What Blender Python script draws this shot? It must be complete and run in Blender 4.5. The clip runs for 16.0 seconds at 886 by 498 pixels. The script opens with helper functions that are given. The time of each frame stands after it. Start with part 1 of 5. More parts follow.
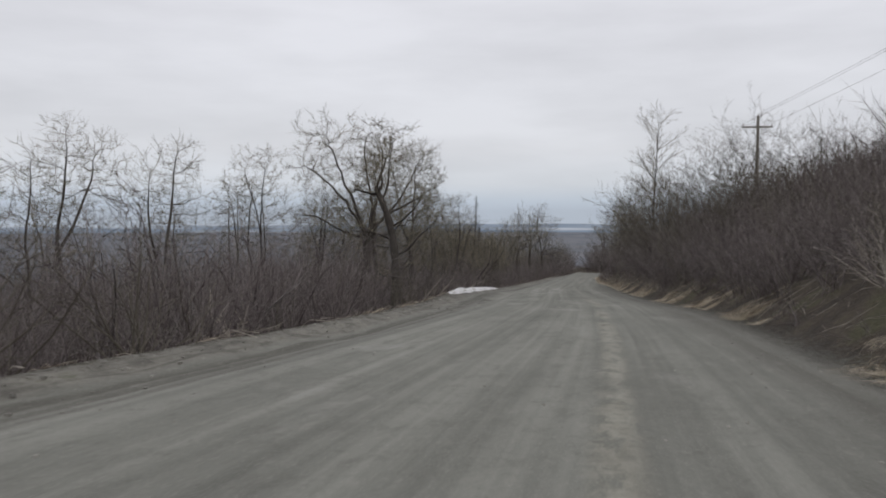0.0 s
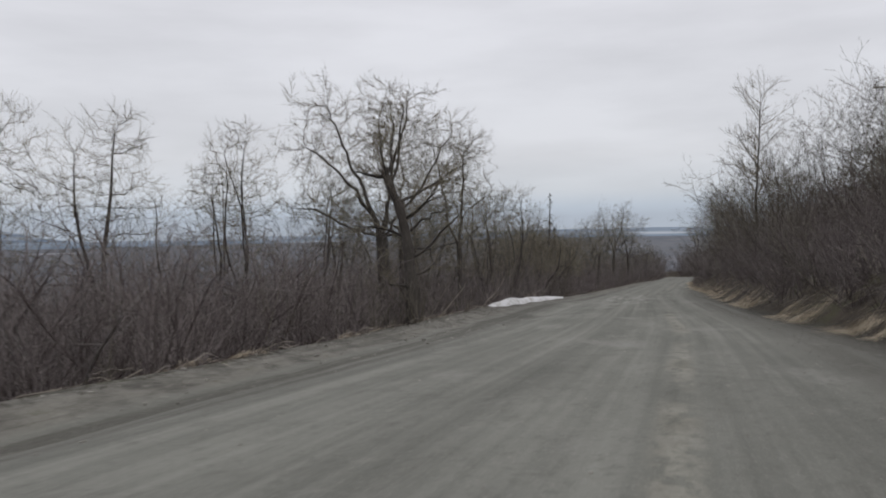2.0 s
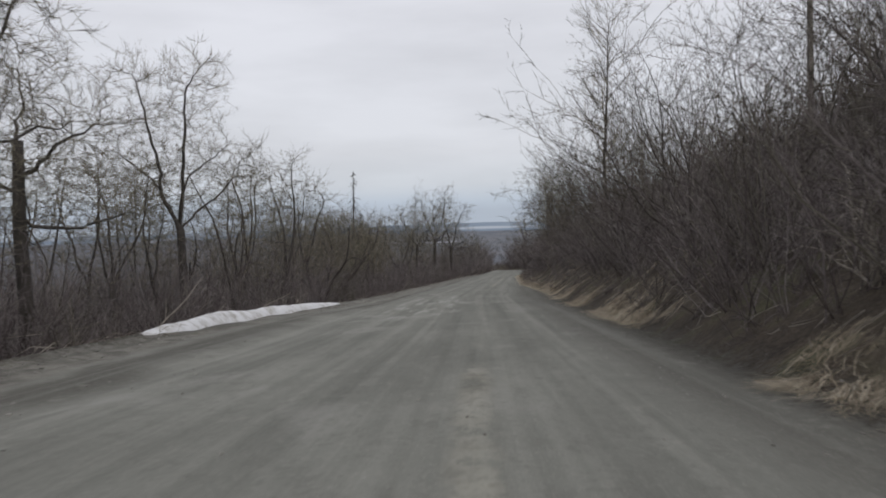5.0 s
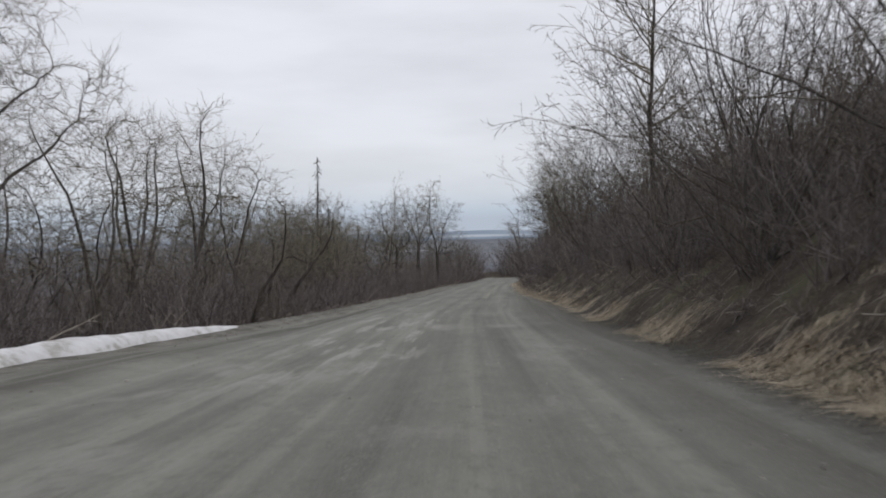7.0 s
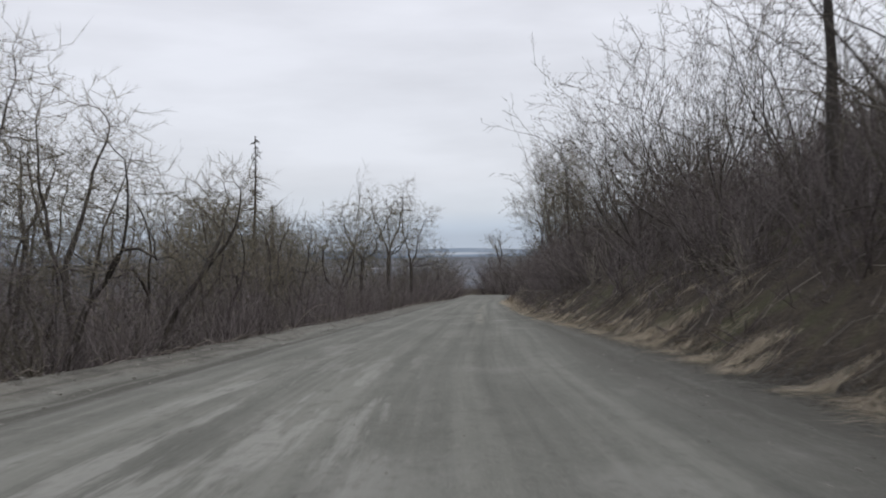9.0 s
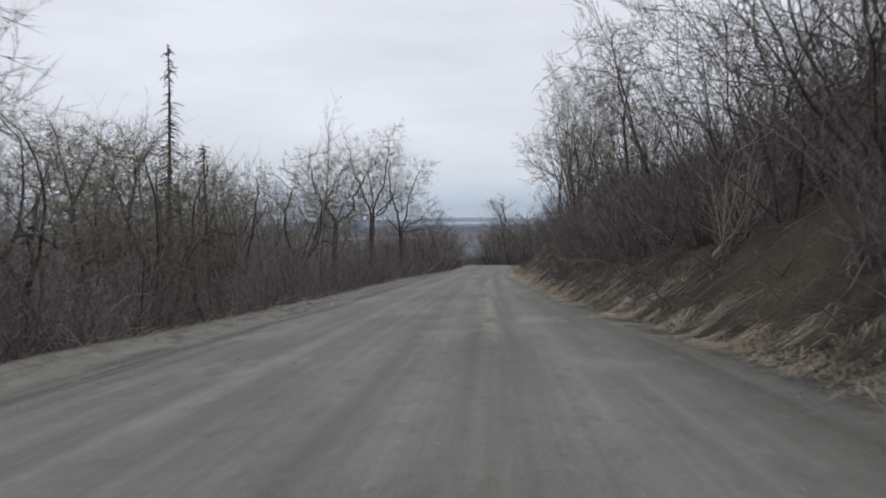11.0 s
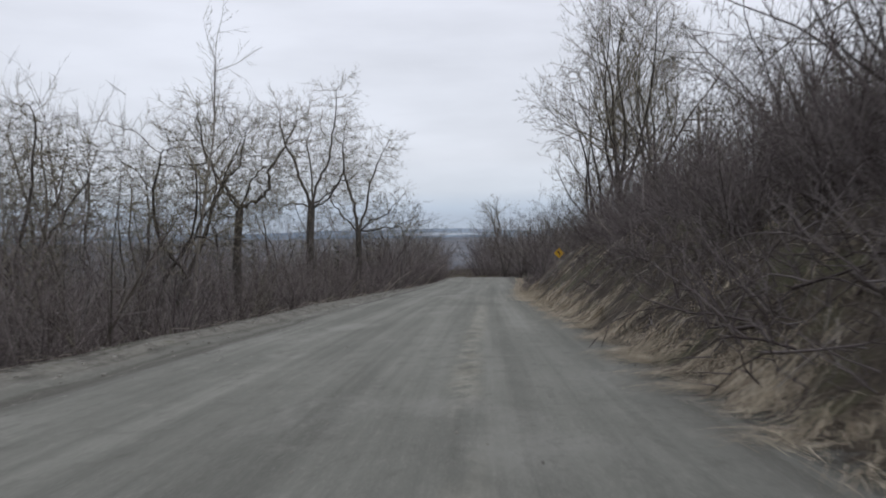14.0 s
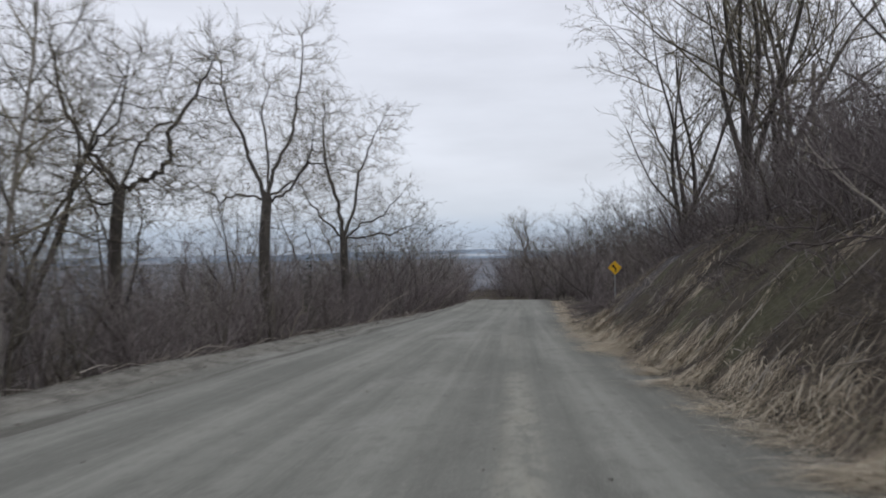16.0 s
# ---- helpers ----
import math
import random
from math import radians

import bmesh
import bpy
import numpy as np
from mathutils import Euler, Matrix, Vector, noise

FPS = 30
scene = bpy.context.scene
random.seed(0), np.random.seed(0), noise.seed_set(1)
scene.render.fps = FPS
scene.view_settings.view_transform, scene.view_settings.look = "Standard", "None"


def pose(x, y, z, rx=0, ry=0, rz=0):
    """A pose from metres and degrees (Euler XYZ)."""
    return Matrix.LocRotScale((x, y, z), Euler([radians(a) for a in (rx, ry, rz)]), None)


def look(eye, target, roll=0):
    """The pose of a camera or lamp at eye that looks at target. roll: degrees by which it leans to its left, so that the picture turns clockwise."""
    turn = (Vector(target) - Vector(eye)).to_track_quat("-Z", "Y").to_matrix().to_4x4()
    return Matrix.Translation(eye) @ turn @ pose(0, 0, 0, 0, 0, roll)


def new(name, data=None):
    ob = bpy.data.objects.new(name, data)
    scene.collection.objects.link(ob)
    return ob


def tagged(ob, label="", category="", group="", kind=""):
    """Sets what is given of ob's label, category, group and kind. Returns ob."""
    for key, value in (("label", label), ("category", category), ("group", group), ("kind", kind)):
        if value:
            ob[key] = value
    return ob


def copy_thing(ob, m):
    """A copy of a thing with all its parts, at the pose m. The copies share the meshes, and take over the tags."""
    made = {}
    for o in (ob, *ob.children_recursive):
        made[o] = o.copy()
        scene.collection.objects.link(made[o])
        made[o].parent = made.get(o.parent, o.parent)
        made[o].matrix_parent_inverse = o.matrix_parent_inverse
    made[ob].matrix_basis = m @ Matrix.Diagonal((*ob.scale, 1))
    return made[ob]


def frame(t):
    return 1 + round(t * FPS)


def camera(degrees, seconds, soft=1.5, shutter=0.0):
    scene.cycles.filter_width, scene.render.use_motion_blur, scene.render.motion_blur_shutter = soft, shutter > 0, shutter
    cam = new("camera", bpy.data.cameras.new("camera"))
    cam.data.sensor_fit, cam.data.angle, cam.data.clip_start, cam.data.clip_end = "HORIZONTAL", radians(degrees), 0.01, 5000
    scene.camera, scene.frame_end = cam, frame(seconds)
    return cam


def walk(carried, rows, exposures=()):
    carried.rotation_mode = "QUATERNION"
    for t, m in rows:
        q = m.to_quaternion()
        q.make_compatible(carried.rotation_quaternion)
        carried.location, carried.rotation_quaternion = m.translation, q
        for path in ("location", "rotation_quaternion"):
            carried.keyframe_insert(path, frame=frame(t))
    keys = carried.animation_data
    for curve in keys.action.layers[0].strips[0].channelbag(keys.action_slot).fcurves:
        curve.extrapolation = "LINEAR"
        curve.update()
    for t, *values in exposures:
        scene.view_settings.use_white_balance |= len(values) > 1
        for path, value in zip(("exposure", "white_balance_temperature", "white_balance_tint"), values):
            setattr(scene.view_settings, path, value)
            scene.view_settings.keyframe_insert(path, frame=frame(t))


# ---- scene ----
cam = camera(54.5, 16.0, soft=1.8, shutter=0.3)
PATH = [
    (0, (2.654, 4.117, 1.960), (2.617, 6.115, 1.870), 0.1),
    (0.5, (3.301, 7.123, 1.726), (3.176, 9.117, 1.635), -0.4),
    (1, (3.953, 10.333, 1.538), (3.743, 12.319, 1.432), -0.8),
    (1.5, (4.520, 13.616, 1.266), (4.294, 15.603, 1.246), -1.9),
    (2, (5.050, 16.944, 1.026), (4.806, 18.927, 0.954), -1.1),
    (2.5, (5.561, 20.530, 0.799), (5.373, 22.519, 0.706), -1.1),
    (3, (6.069, 24.192, 0.571), (5.986, 26.187, 0.468), -2.3),
    (3.5, (6.554, 27.727, 0.290), (6.604, 29.724, 0.195), -0.8),
    (4, (7.070, 31.208, -0.003), (7.223, 33.198, -0.134), -0.7),
    (4.5, (7.658, 34.787, -0.275), (7.828, 36.776, -0.404), -0.8),
    (5, (8.289, 38.459, -0.586), (8.431, 40.452, -0.675), -1.6),
    (7.5, (10.628, 59.309, -2.287), (10.814, 61.300, -2.345), -1.3),
    (8, (11.029, 63.882, -2.650), (11.257, 65.869, -2.678), -1.1),
    (10.5, (13.658, 86.471, -4.241), (13.863, 88.459, -4.305), -0.4),
    (11, (14.401, 90.764, -4.486), (14.618, 92.749, -4.586), -1.1),
    (11.5, (15.090, 94.997, -4.743), (15.313, 96.982, -4.855), 0.0),
    (12, (15.809, 99.212, -4.998), (16.017, 101.199, -5.075), -0.5),
    (12.5, (16.522, 103.298, -5.280), (16.718, 105.287, -5.371), 0.3),
    (13, (17.203, 107.528, -5.542), (17.403, 109.516, -5.629), 0.3),
    (13.5, (17.863, 111.781, -5.806), (18.079, 113.769, -5.865), -0.5),
    (14, (18.518, 116.016, -6.167), (18.756, 118.000, -6.242), -0.7),
    (14.5, (19.107, 120.282, -6.479), (19.301, 122.271, -6.557), -0.8),
    (15, (19.825, 124.601, -6.762), (19.923, 126.598, -6.823), -0.6),
    (15.5, (20.555, 128.841, -7.038), (20.640, 130.839, -7.077), -0.5),
    (16, (21.238, 133.208, -7.284), (21.417, 135.200, -7.309), -0.8),
]
walk(cam, [(t, look(eye, target, roll)) for t, eye, target, roll in PATH],
     exposures=[(0, -0.07, 6520, 11), (3.5, -0.14, 6500, 11), (5, -0.09, 6450, 11), (8, 0.02, 6390, 11), (11, 0.03, 6260, 11), (16, 0.04, 6210, 11)])

# ---- world, sun and exposure ----
world = bpy.data.worlds.new("overcast")
scene.world = world
world.use_nodes = True
wn, wl = world.node_tree.nodes, world.node_tree.links
wn.clear()


def wnode(kind, **values):
    n = wn.new(kind)
    for k, v in values.items():
        n.inputs[k].default_value = v
    return n


SUN_UP, SUN_TURN = radians(48), radians(150)
sky = wn.new("ShaderNodeTexSky")
sky.sky_type, sky.sun_disc, sky.sun_elevation, sky.sun_rotation = "NISHITA", False, SUN_UP, SUN_TURN
coord = wn.new("ShaderNodeTexCoord")
split = wn.new("ShaderNodeSeparateXYZ")
wl.new(coord.outputs["Generated"], split.inputs[0])
band = wn.new("ShaderNodeValToRGB")
stops = [(0.0, (0.46, 0.52, 0.60)), (0.010, (0.52, 0.59, 0.675)), (0.03, (0.65, 0.69, 0.74)), (0.07, (0.71, 0.73, 0.77)), (0.3, (0.775, 0.785, 0.835)), (1.0, (0.80, 0.81, 0.85))]
while len(band.color_ramp.elements) < len(stops):
    band.color_ramp.elements.new(0.5)
for e, (p, c) in zip(band.color_ramp.elements, stops):
    e.position, e.color = p, (*c, 1)
wl.new(split.outputs["Z"], band.inputs[0])
stretch = wn.new("ShaderNodeMapping")
stretch.inputs["Scale"].default_value = (1.0, 1.0, 4.5)
wl.new(coord.outputs["Generated"], stretch.inputs[0])
cloud = wnode("ShaderNodeTexNoise", Scale=3.2, Detail=7.0, Roughness=0.52)
wl.new(stretch.outputs[0], cloud.inputs["Vector"])
patch = wnode("ShaderNodeMapRange", **{"From Min": 0.33, "From Max": 0.66, "To Min": 0.88, "To Max": 1.04})
wl.new(cloud.outputs["Fac"], patch.inputs["Value"])
tone = wn.new("ShaderNodeVectorMath")
tone.operation = "SCALE"
wl.new(band.outputs[0], tone.inputs[0])
wl.new(patch.outputs[0], tone.inputs["Scale"])
bg_sky, bg_cloud = wnode("ShaderNodeBackground", Strength=0.07), wnode("ShaderNodeBackground", Strength=1.06)
wl.new(sky.outputs[0], bg_sky.inputs["Color"])
wl.new(tone.outputs[0], bg_cloud.inputs["Color"])
veil = wnode("ShaderNodeMixShader", Fac=0.96)
wl.new(bg_sky.outputs[0], veil.inputs[1])
wl.new(bg_cloud.outputs[0], veil.inputs[2])
wl.new(veil.outputs[0], wn.new("ShaderNodeOutputWorld").inputs["Surface"])

sun = new("sun", bpy.data.lights.new("sun", "SUN"))
sun.data.energy, sun.data.angle, sun.data.color = 0.6, radians(25), (1.0, 0.96, 0.9)
sun.matrix_world = look((math.sin(SUN_TURN) * math.cos(SUN_UP) * 50, math.cos(SUN_TURN) * math.cos(SUN_UP) * 50, math.sin(SUN_UP) * 50), (0, 0, 0))


# ---- materials ----
def material(name, rough=0.9):
    m = bpy.data.materials.new(name)
    m.use_nodes = True
    b = m.node_tree.nodes["Principled BSDF"]
    b.inputs["Roughness"].default_value = rough
    b.inputs["Specular IOR Level"].default_value = 0.25
    return m, m.node_tree.nodes, m.node_tree.links, b


def put(nodes, kind, **values):
    n = nodes.new(kind)
    for k, v in values.items():
        n.inputs[k.replace("_", " ")].default_value = v
    return n


def ramp(nodes, links, source, stops):
    r = nodes.new("ShaderNodeValToRGB")
    while len(r.color_ramp.elements) < len(stops):
        r.color_ramp.elements.new(0.5)
    for e, (p, c) in zip(r.color_ramp.elements, stops):
        e.position, e.color = p, (*c, 1)
    links.new(source, r.inputs[0])
    return r.outputs[0]


def mix(nodes, links, fac, a, b):
    m = nodes.new("ShaderNodeMix")
    m.data_type = "RGBA"
    for socket, value in ((m.inputs["Factor"], fac), (m.inputs["A"], a), (m.inputs["B"], b)):
        if isinstance(value, (int, float)):
            socket.default_value = value
        elif isinstance(value, tuple):
            socket.default_value = (*value, 1)
        else:
            links.new(value, socket)
    return m.outputs["Result"]


def relief(nodes, links, bsdf, height, strength, distance=0.02):
    b = put(nodes, "ShaderNodeBump", Strength=strength, Distance=distance)
    links.new(height, b.inputs["Height"])
    links.new(b.outputs[0], bsdf.inputs["Normal"])


def bark(name, stops, scale=9.0, island=0.5):
    """Bark or twigs: blotches at two scales, and a tone of its own for every stem."""
    m, n, l, b = material(name, 0.92)
    c = n.new("ShaderNodeTexCoord")
    mp = put(n, "ShaderNodeMapping", Scale=(1, 1, 0.35))
    l.new(c.outputs["Object"], mp.inputs[0])
    big = put(n, "ShaderNodeTexNoise", Scale=scale * 0.2, Detail=3.0)
    fine = put(n, "ShaderNodeTexNoise", Scale=scale, Detail=5.0, Roughness=0.65)
    l.new(mp.outputs[0], big.inputs["Vector"])
    l.new(mp.outputs[0], fine.inputs["Vector"])
    g = n.new("ShaderNodeNewGeometry")
    s = n.new("ShaderNodeMath")
    s.operation = "MULTIPLY_ADD"
    l.new(g.outputs["Random Per Island"], s.inputs[0])
    s.inputs[1].default_value = island
    half = n.new("ShaderNodeMath")
    half.operation = "MULTIPLY_ADD"
    l.new(fine.outputs["Fac"], half.inputs[0])
    half.inputs[1].default_value = (1 - island) * 0.6
    tail = n.new("ShaderNodeMath")
    tail.operation = "MULTIPLY"
    l.new(big.outputs["Fac"], tail.inputs[0])
    tail.inputs[1].default_value = (1 - island) * 0.4
    l.new(tail.outputs[0], half.inputs[2])
    l.new(half.outputs[0], s.inputs[2])
    l.new(ramp(n, l, s.outputs[0], stops), b.inputs["Base Color"])
    relief(n, l, b, fine.outputs["Fac"], 0.6, 0.03)
    return m


BARK = bark("grey_brown_bark", [(0.25, (0.03, 0.027, 0.025)), (0.5, (0.066, 0.059, 0.053)), (0.75, (0.135, 0.122, 0.108))], 11, 0.25)
PALE_BARK = bark("pale_birch_bark", [(0.25, (0.13, 0.115, 0.10)), (0.5, (0.28, 0.26, 0.23)), (0.75, (0.42, 0.40, 0.36))], 8, 0.2)
DEAD_BARK = bark("dead_spruce_bark", [(0.25, (0.035, 0.03, 0.027)), (0.5, (0.075, 0.065, 0.058)), (0.75, (0.13, 0.115, 0.10))], 12, 0.3)
TWIG = bark("budding_twigs", [(0.15, (0.088, 0.077, 0.064)), (0.5, (0.17, 0.15, 0.117)), (0.85, (0.28, 0.252, 0.18))], 6, 0.7)
BRUSH = bark("red_brown_brush", [(0.1, (0.07, 0.057, 0.055)), (0.45, (0.134, 0.113, 0.11)), (0.75, (0.19, 0.165, 0.16)), (0.95, (0.285, 0.258, 0.248))], 6, 0.75)
ALDER = bark("olive_alder_brush", [(0.1, (0.05, 0.044, 0.037)), (0.5, (0.10, 0.088, 0.07)), (0.95, (0.21, 0.19, 0.16))], 6, 0.75)
PALE_STEM = bark("grey_dry_stems", [(0.1, (0.16, 0.14, 0.12)), (0.5, (0.30, 0.27, 0.23)), (0.9, (0.46, 0.42, 0.36))], 6, 0.6)
STRAW = bark("dry_straw", [(0.1, (0.17, 0.138, 0.098)), (0.5, (0.41, 0.34, 0.245)), (0.9, (0.66, 0.585, 0.46))], 3, 0.8)
DULL_STRAW = bark("withered_stalks", [(0.1, (0.07, 0.056, 0.042)), (0.5, (0.15, 0.125, 0.093)), (0.9, (0.31, 0.27, 0.21))], 3, 0.8)
# paler and greyer than BRUSH: haze over the woods put into the bark colour
HAZED_WOOD = bark("hazed_pale_saplings", [(0.1, (0.10, 0.09, 0.088)), (0.5, (0.175, 0.16, 0.155)), (0.9, (0.28, 0.26, 0.25))], 6, 0.7)
NEEDLES = bark("spruce_needles", [(0.1, (0.02, 0.03, 0.018)), (0.5, (0.04, 0.055, 0.03)), (0.9, (0.07, 0.08, 0.045))], 4, 0.7)
POLE_WOOD = bark("weathered_pole_wood", [(0.2, (0.13, 0.115, 0.10)), (0.5, (0.22, 0.20, 0.175)), (0.8, (0.32, 0.295, 0.26))], 14, 0.1)


def plain(name, colour, rough=0.6, metal=0.0, grain=25.0, depth=0.15):
    m, n, l, b = material(name, rough)
    c = n.new("ShaderNodeTexCoord")
    t = put(n, "ShaderNodeTexNoise", Scale=grain, Detail=4.0)
    l.new(c.outputs["Object"], t.inputs["Vector"])
    dark, light = tuple(v * (1 - depth) for v in colour), tuple(min(1, v * (1 + depth)) for v in colour)
    l.new(ramp(n, l, t.outputs["Fac"], [(0.35, dark), (0.65, light)]), b.inputs["Base Color"])
    b.inputs["Metallic"].default_value = metal
    return m


YELLOW = plain("sign_yellow", (0.72, 0.42, 0.02), 0.45)
BLACK = plain("sign_black", (0.015, 0.015, 0.015), 0.5)
STEEL = plain("galvanised_steel", (0.42, 0.43, 0.44), 0.5, 0.6)
CERAMIC = plain("brown_insulator", (0.10, 0.06, 0.045), 0.3)
WIRE = plain("weathered_wire", (0.12, 0.12, 0.12), 0.6, 0.3)
STONE = bark("loose_stone", [(0.1, (0.16, 0.155, 0.14)), (0.5, (0.25, 0.24, 0.215)), (0.9, (0.40, 0.385, 0.35))], 20, 0.75)


def road_and_ground():
    """Gravel with lengthwise wheel streaks on the road, matted leaves and soil beside it, woods and pale flats far off
    with haze in their colour. UV: metres across and along the road.
    """
    m, n, l, b = material("ground", 0.95)
    uv = n.new("ShaderNodeUVMap")
    uv.uv_map = "road"
    pos = n.new("ShaderNodeNewGeometry")

    def noise_at(source, scale, detail, stretch=(1, 1, 1), rough=0.55):
        mp = put(n, "ShaderNodeMapping", Scale=stretch)
        l.new(source, mp.inputs[0])
        t = put(n, "ShaderNodeTexNoise", Scale=scale, Detail=detail, Roughness=rough)
        l.new(mp.outputs[0], t.inputs["Vector"])
        return t.outputs["Fac"]

    def span(source, lo, hi, a=0.0, z=1.0):
        r = n.new("ShaderNodeMapRange")
        r.interpolation_type = "SMOOTHSTEP"
        for k, v in (("From Min", lo), ("From Max", hi), ("To Min", a), ("To Max", z)):
            r.inputs[k].default_value = v
        l.new(source, r.inputs["Value"])
        return r.outputs[0]

    def calc(op, a, c):
        q = n.new("ShaderNodeMath")
        q.operation = op
        for socket, v in zip(q.inputs, (a, c)):
            if isinstance(v, (int, float)):
                socket.default_value = v
            else:
                l.new(v, socket)
        return q.outputs[0]

    xy = n.new("ShaderNodeSeparateXYZ")
    l.new(uv.outputs[0], xy.inputs[0])
    across, along = xy.outputs["X"], xy.outputs["Y"]
    streak = noise_at(uv.outputs[0], 1.0, 5.0, (1.5, 0.022, 1), 0.6)
    streak_fine = noise_at(uv.outputs[0], 1.0, 3.0, (6.0, 0.07, 1))
    patchy = noise_at(uv.outputs[0], 1.0, 5.0, (0.5, 0.16, 1), 0.6)
    mottle = noise_at(uv.outputs[0], 1.0, 7.0, (3.2, 1.6, 1), 0.7)
    grit = noise_at(pos.outputs["Position"], 42.0, 5.0, (1, 1, 1), 0.7)
    grit_big = noise_at(pos.outputs["Position"], 9.0, 4.0, (1, 1, 1), 0.6)
    tone = calc("ADD", calc("MULTIPLY", streak, 0.55), calc("ADD", calc("MULTIPLY", streak_fine, 0.15), calc("MULTIPLY", patchy, 0.3)))
    gravel = ramp(n, l, tone, [(0.38, (0.13, 0.131, 0.114)), (0.5, (0.19, 0.191, 0.167)), (0.62, (0.262, 0.262, 0.231))])
    # ridge of loose tan gravel that the grader left along the lane
    wander = calc("ADD", across, calc("MULTIPLY", calc("SUBTRACT", noise_at(uv.outputs[0], 1.0, 1.0, (0, 0.03, 1)), 0.5), 0.6))
    ridge = calc("MULTIPLY", span(wander, -0.3, -0.06), span(wander, 0.02, 0.26, 1.0, 0.0))
    kept = calc("ADD", span(along, 48, 58, 1.15, 0.1), calc("MULTIPLY", span(along, 98, 108), span(along, 138, 152, 1.1, 0.15)))
    kept = calc("MULTIPLY", kept, span(noise_at(uv.outputs[0], 1.0, 4.0, (0.6, 0.16, 1), 0.6), 0.36, 0.56))
    gravel = mix(n, l, calc("MULTIPLY", calc("MULTIPLY", ridge, span(mottle, 0.38, 0.56)), calc("MULTIPLY", kept, 0.72)), gravel, (0.375, 0.36, 0.3))
    gravel = mix(n, l, calc("MULTIPLY", calc("MULTIPLY", ridge, span(patchy, 0.5, 0.62)), calc("MULTIPLY", kept, 0.5)), gravel, (0.095, 0.092, 0.075))
    mud = noise_at(uv.outputs[0], 1.0, 5.0, (0.42, 0.2, 1), 0.65)
    gravel = mix(n, l, span(mud, 0.55, 0.68, 0.0, 0.42), gravel, (0.34, 0.335, 0.305))
    dragged = calc("MULTIPLY", calc("MULTIPLY", span(along, 62, 70), span(along, 82, 96, 1.0, 0.0)), calc("MULTIPLY", span(across, -4.2, -3.2), span(across, -1.2, -0.4, 1.0, 0.0)))
    gravel = mix(n, l, calc("MULTIPLY", dragged, span(noise_at(uv.outputs[0], 1.0, 6.0, (2.4, 0.22, 1), 0.65), 0.5, 0.62, 0.0, 0.6)), gravel, (0.40, 0.395, 0.36))
    # damp, darker edges
    rut = calc("ADD", across, calc("MULTIPLY", calc("SUBTRACT", patchy, 0.5), 1.2))
    wet = calc("ADD", calc("MULTIPLY", calc("MULTIPLY", span(rut, -5.75, -5.5), span(rut, -5.3, -4.7, 1.0, 0.0)), span(streak_fine, 0.3, 0.55)), calc("MULTIPLY", span(across, 1.5, 2.6), span(streak, 0.35, 0.6)))
    wet = calc("MAXIMUM", wet, span(calc("ADD", across, calc("MULTIPLY", mottle, 0.6)), 2.85, 3.15))
    gravel = mix(n, l, calc("MULTIPLY", wet, 0.8), gravel, (0.072, 0.067, 0.056))
    # rough clods and grit thrown up on the left shoulder
    clods = noise_at(uv.outputs[0], 1.0, 6.0, (2.2, 1.0, 1), 0.7)
    shoulder = ramp(n, l, clods, [(0.36, (0.06, 0.054, 0.045)), (0.46, (0.125, 0.117, 0.10)), (0.56, (0.205, 0.195, 0.168)), (0.68, (0.115, 0.112, 0.08))])
    shoulder = mix(n, l, span(streak_fine, 0.5, 0.62, 0.0, 0.6), shoulder, (0.06, 0.055, 0.045))
    gravel = mix(n, l, span(rut, -5.95, -5.6, 0.85, 0.0), gravel, shoulder)
    gravel = mix(n, l, span(mottle, 0.5, 0.68, 0.0, 0.45), gravel, (0.12, 0.116, 0.102))
    gravel = mix(n, l, span(mottle, 0.3, 0.44, 0.35, 0.0), gravel, (0.31, 0.30, 0.265))
    gravel = mix(n, l, span(grit, 0.5, 0.7, 0.0, 0.5), gravel, (0.38, 0.365, 0.33))
    gravel = mix(n, l, span(grit_big, 0.55, 0.72, 0.0, 0.3), gravel, (0.10, 0.095, 0.083))
    litter_a = noise_at(pos.outputs["Position"], 0.7, 6.0, (1, 1, 1), 0.65)
    litter_b = noise_at(pos.outputs["Position"], 14.0, 5.0, (1, 1, 1), 0.7)
    litter = ramp(n, l, calc("ADD", calc("MULTIPLY", litter_a, 0.55), calc("MULTIPLY", litter_b, 0.45)), [(0.38, (0.024, 0.019, 0.015)), (0.47, (0.056, 0.044, 0.034)), (0.56, (0.10, 0.082, 0.06)), (0.66, (0.19, 0.16, 0.115))])
    moss = calc("MULTIPLY", span(noise_at(pos.outputs["Position"], 0.7, 5.0), 0.52, 0.64), 0.5)
    litter = mix(n, l, moss, litter, (0.052, 0.062, 0.022))
    edge = calc("ADD", across, calc("MULTIPLY", calc("SUBTRACT", grit_big, 0.5), 1.6))
    side = calc("MAXIMUM", span(edge, -6.9, -6.3, 1.0, 0.0), span(edge, 2.9, 3.5))
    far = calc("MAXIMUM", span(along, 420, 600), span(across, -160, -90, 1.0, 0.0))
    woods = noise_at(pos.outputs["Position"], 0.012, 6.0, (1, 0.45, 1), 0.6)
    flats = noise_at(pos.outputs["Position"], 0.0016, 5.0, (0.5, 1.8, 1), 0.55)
    # far woods lightened to blue-grey: haze of the distance mixed into their colour
    hazed_plain = ramp(n, l, woods, [(0.35, (0.105, 0.115, 0.135)), (0.55, (0.14, 0.147, 0.163)), (0.7, (0.175, 0.175, 0.18))])
    hazed_plain = mix(n, l, calc("MULTIPLY", span(flats, 0.62, 0.68), span(along, 2600, 3200)), hazed_plain, (0.46, 0.465, 0.485))
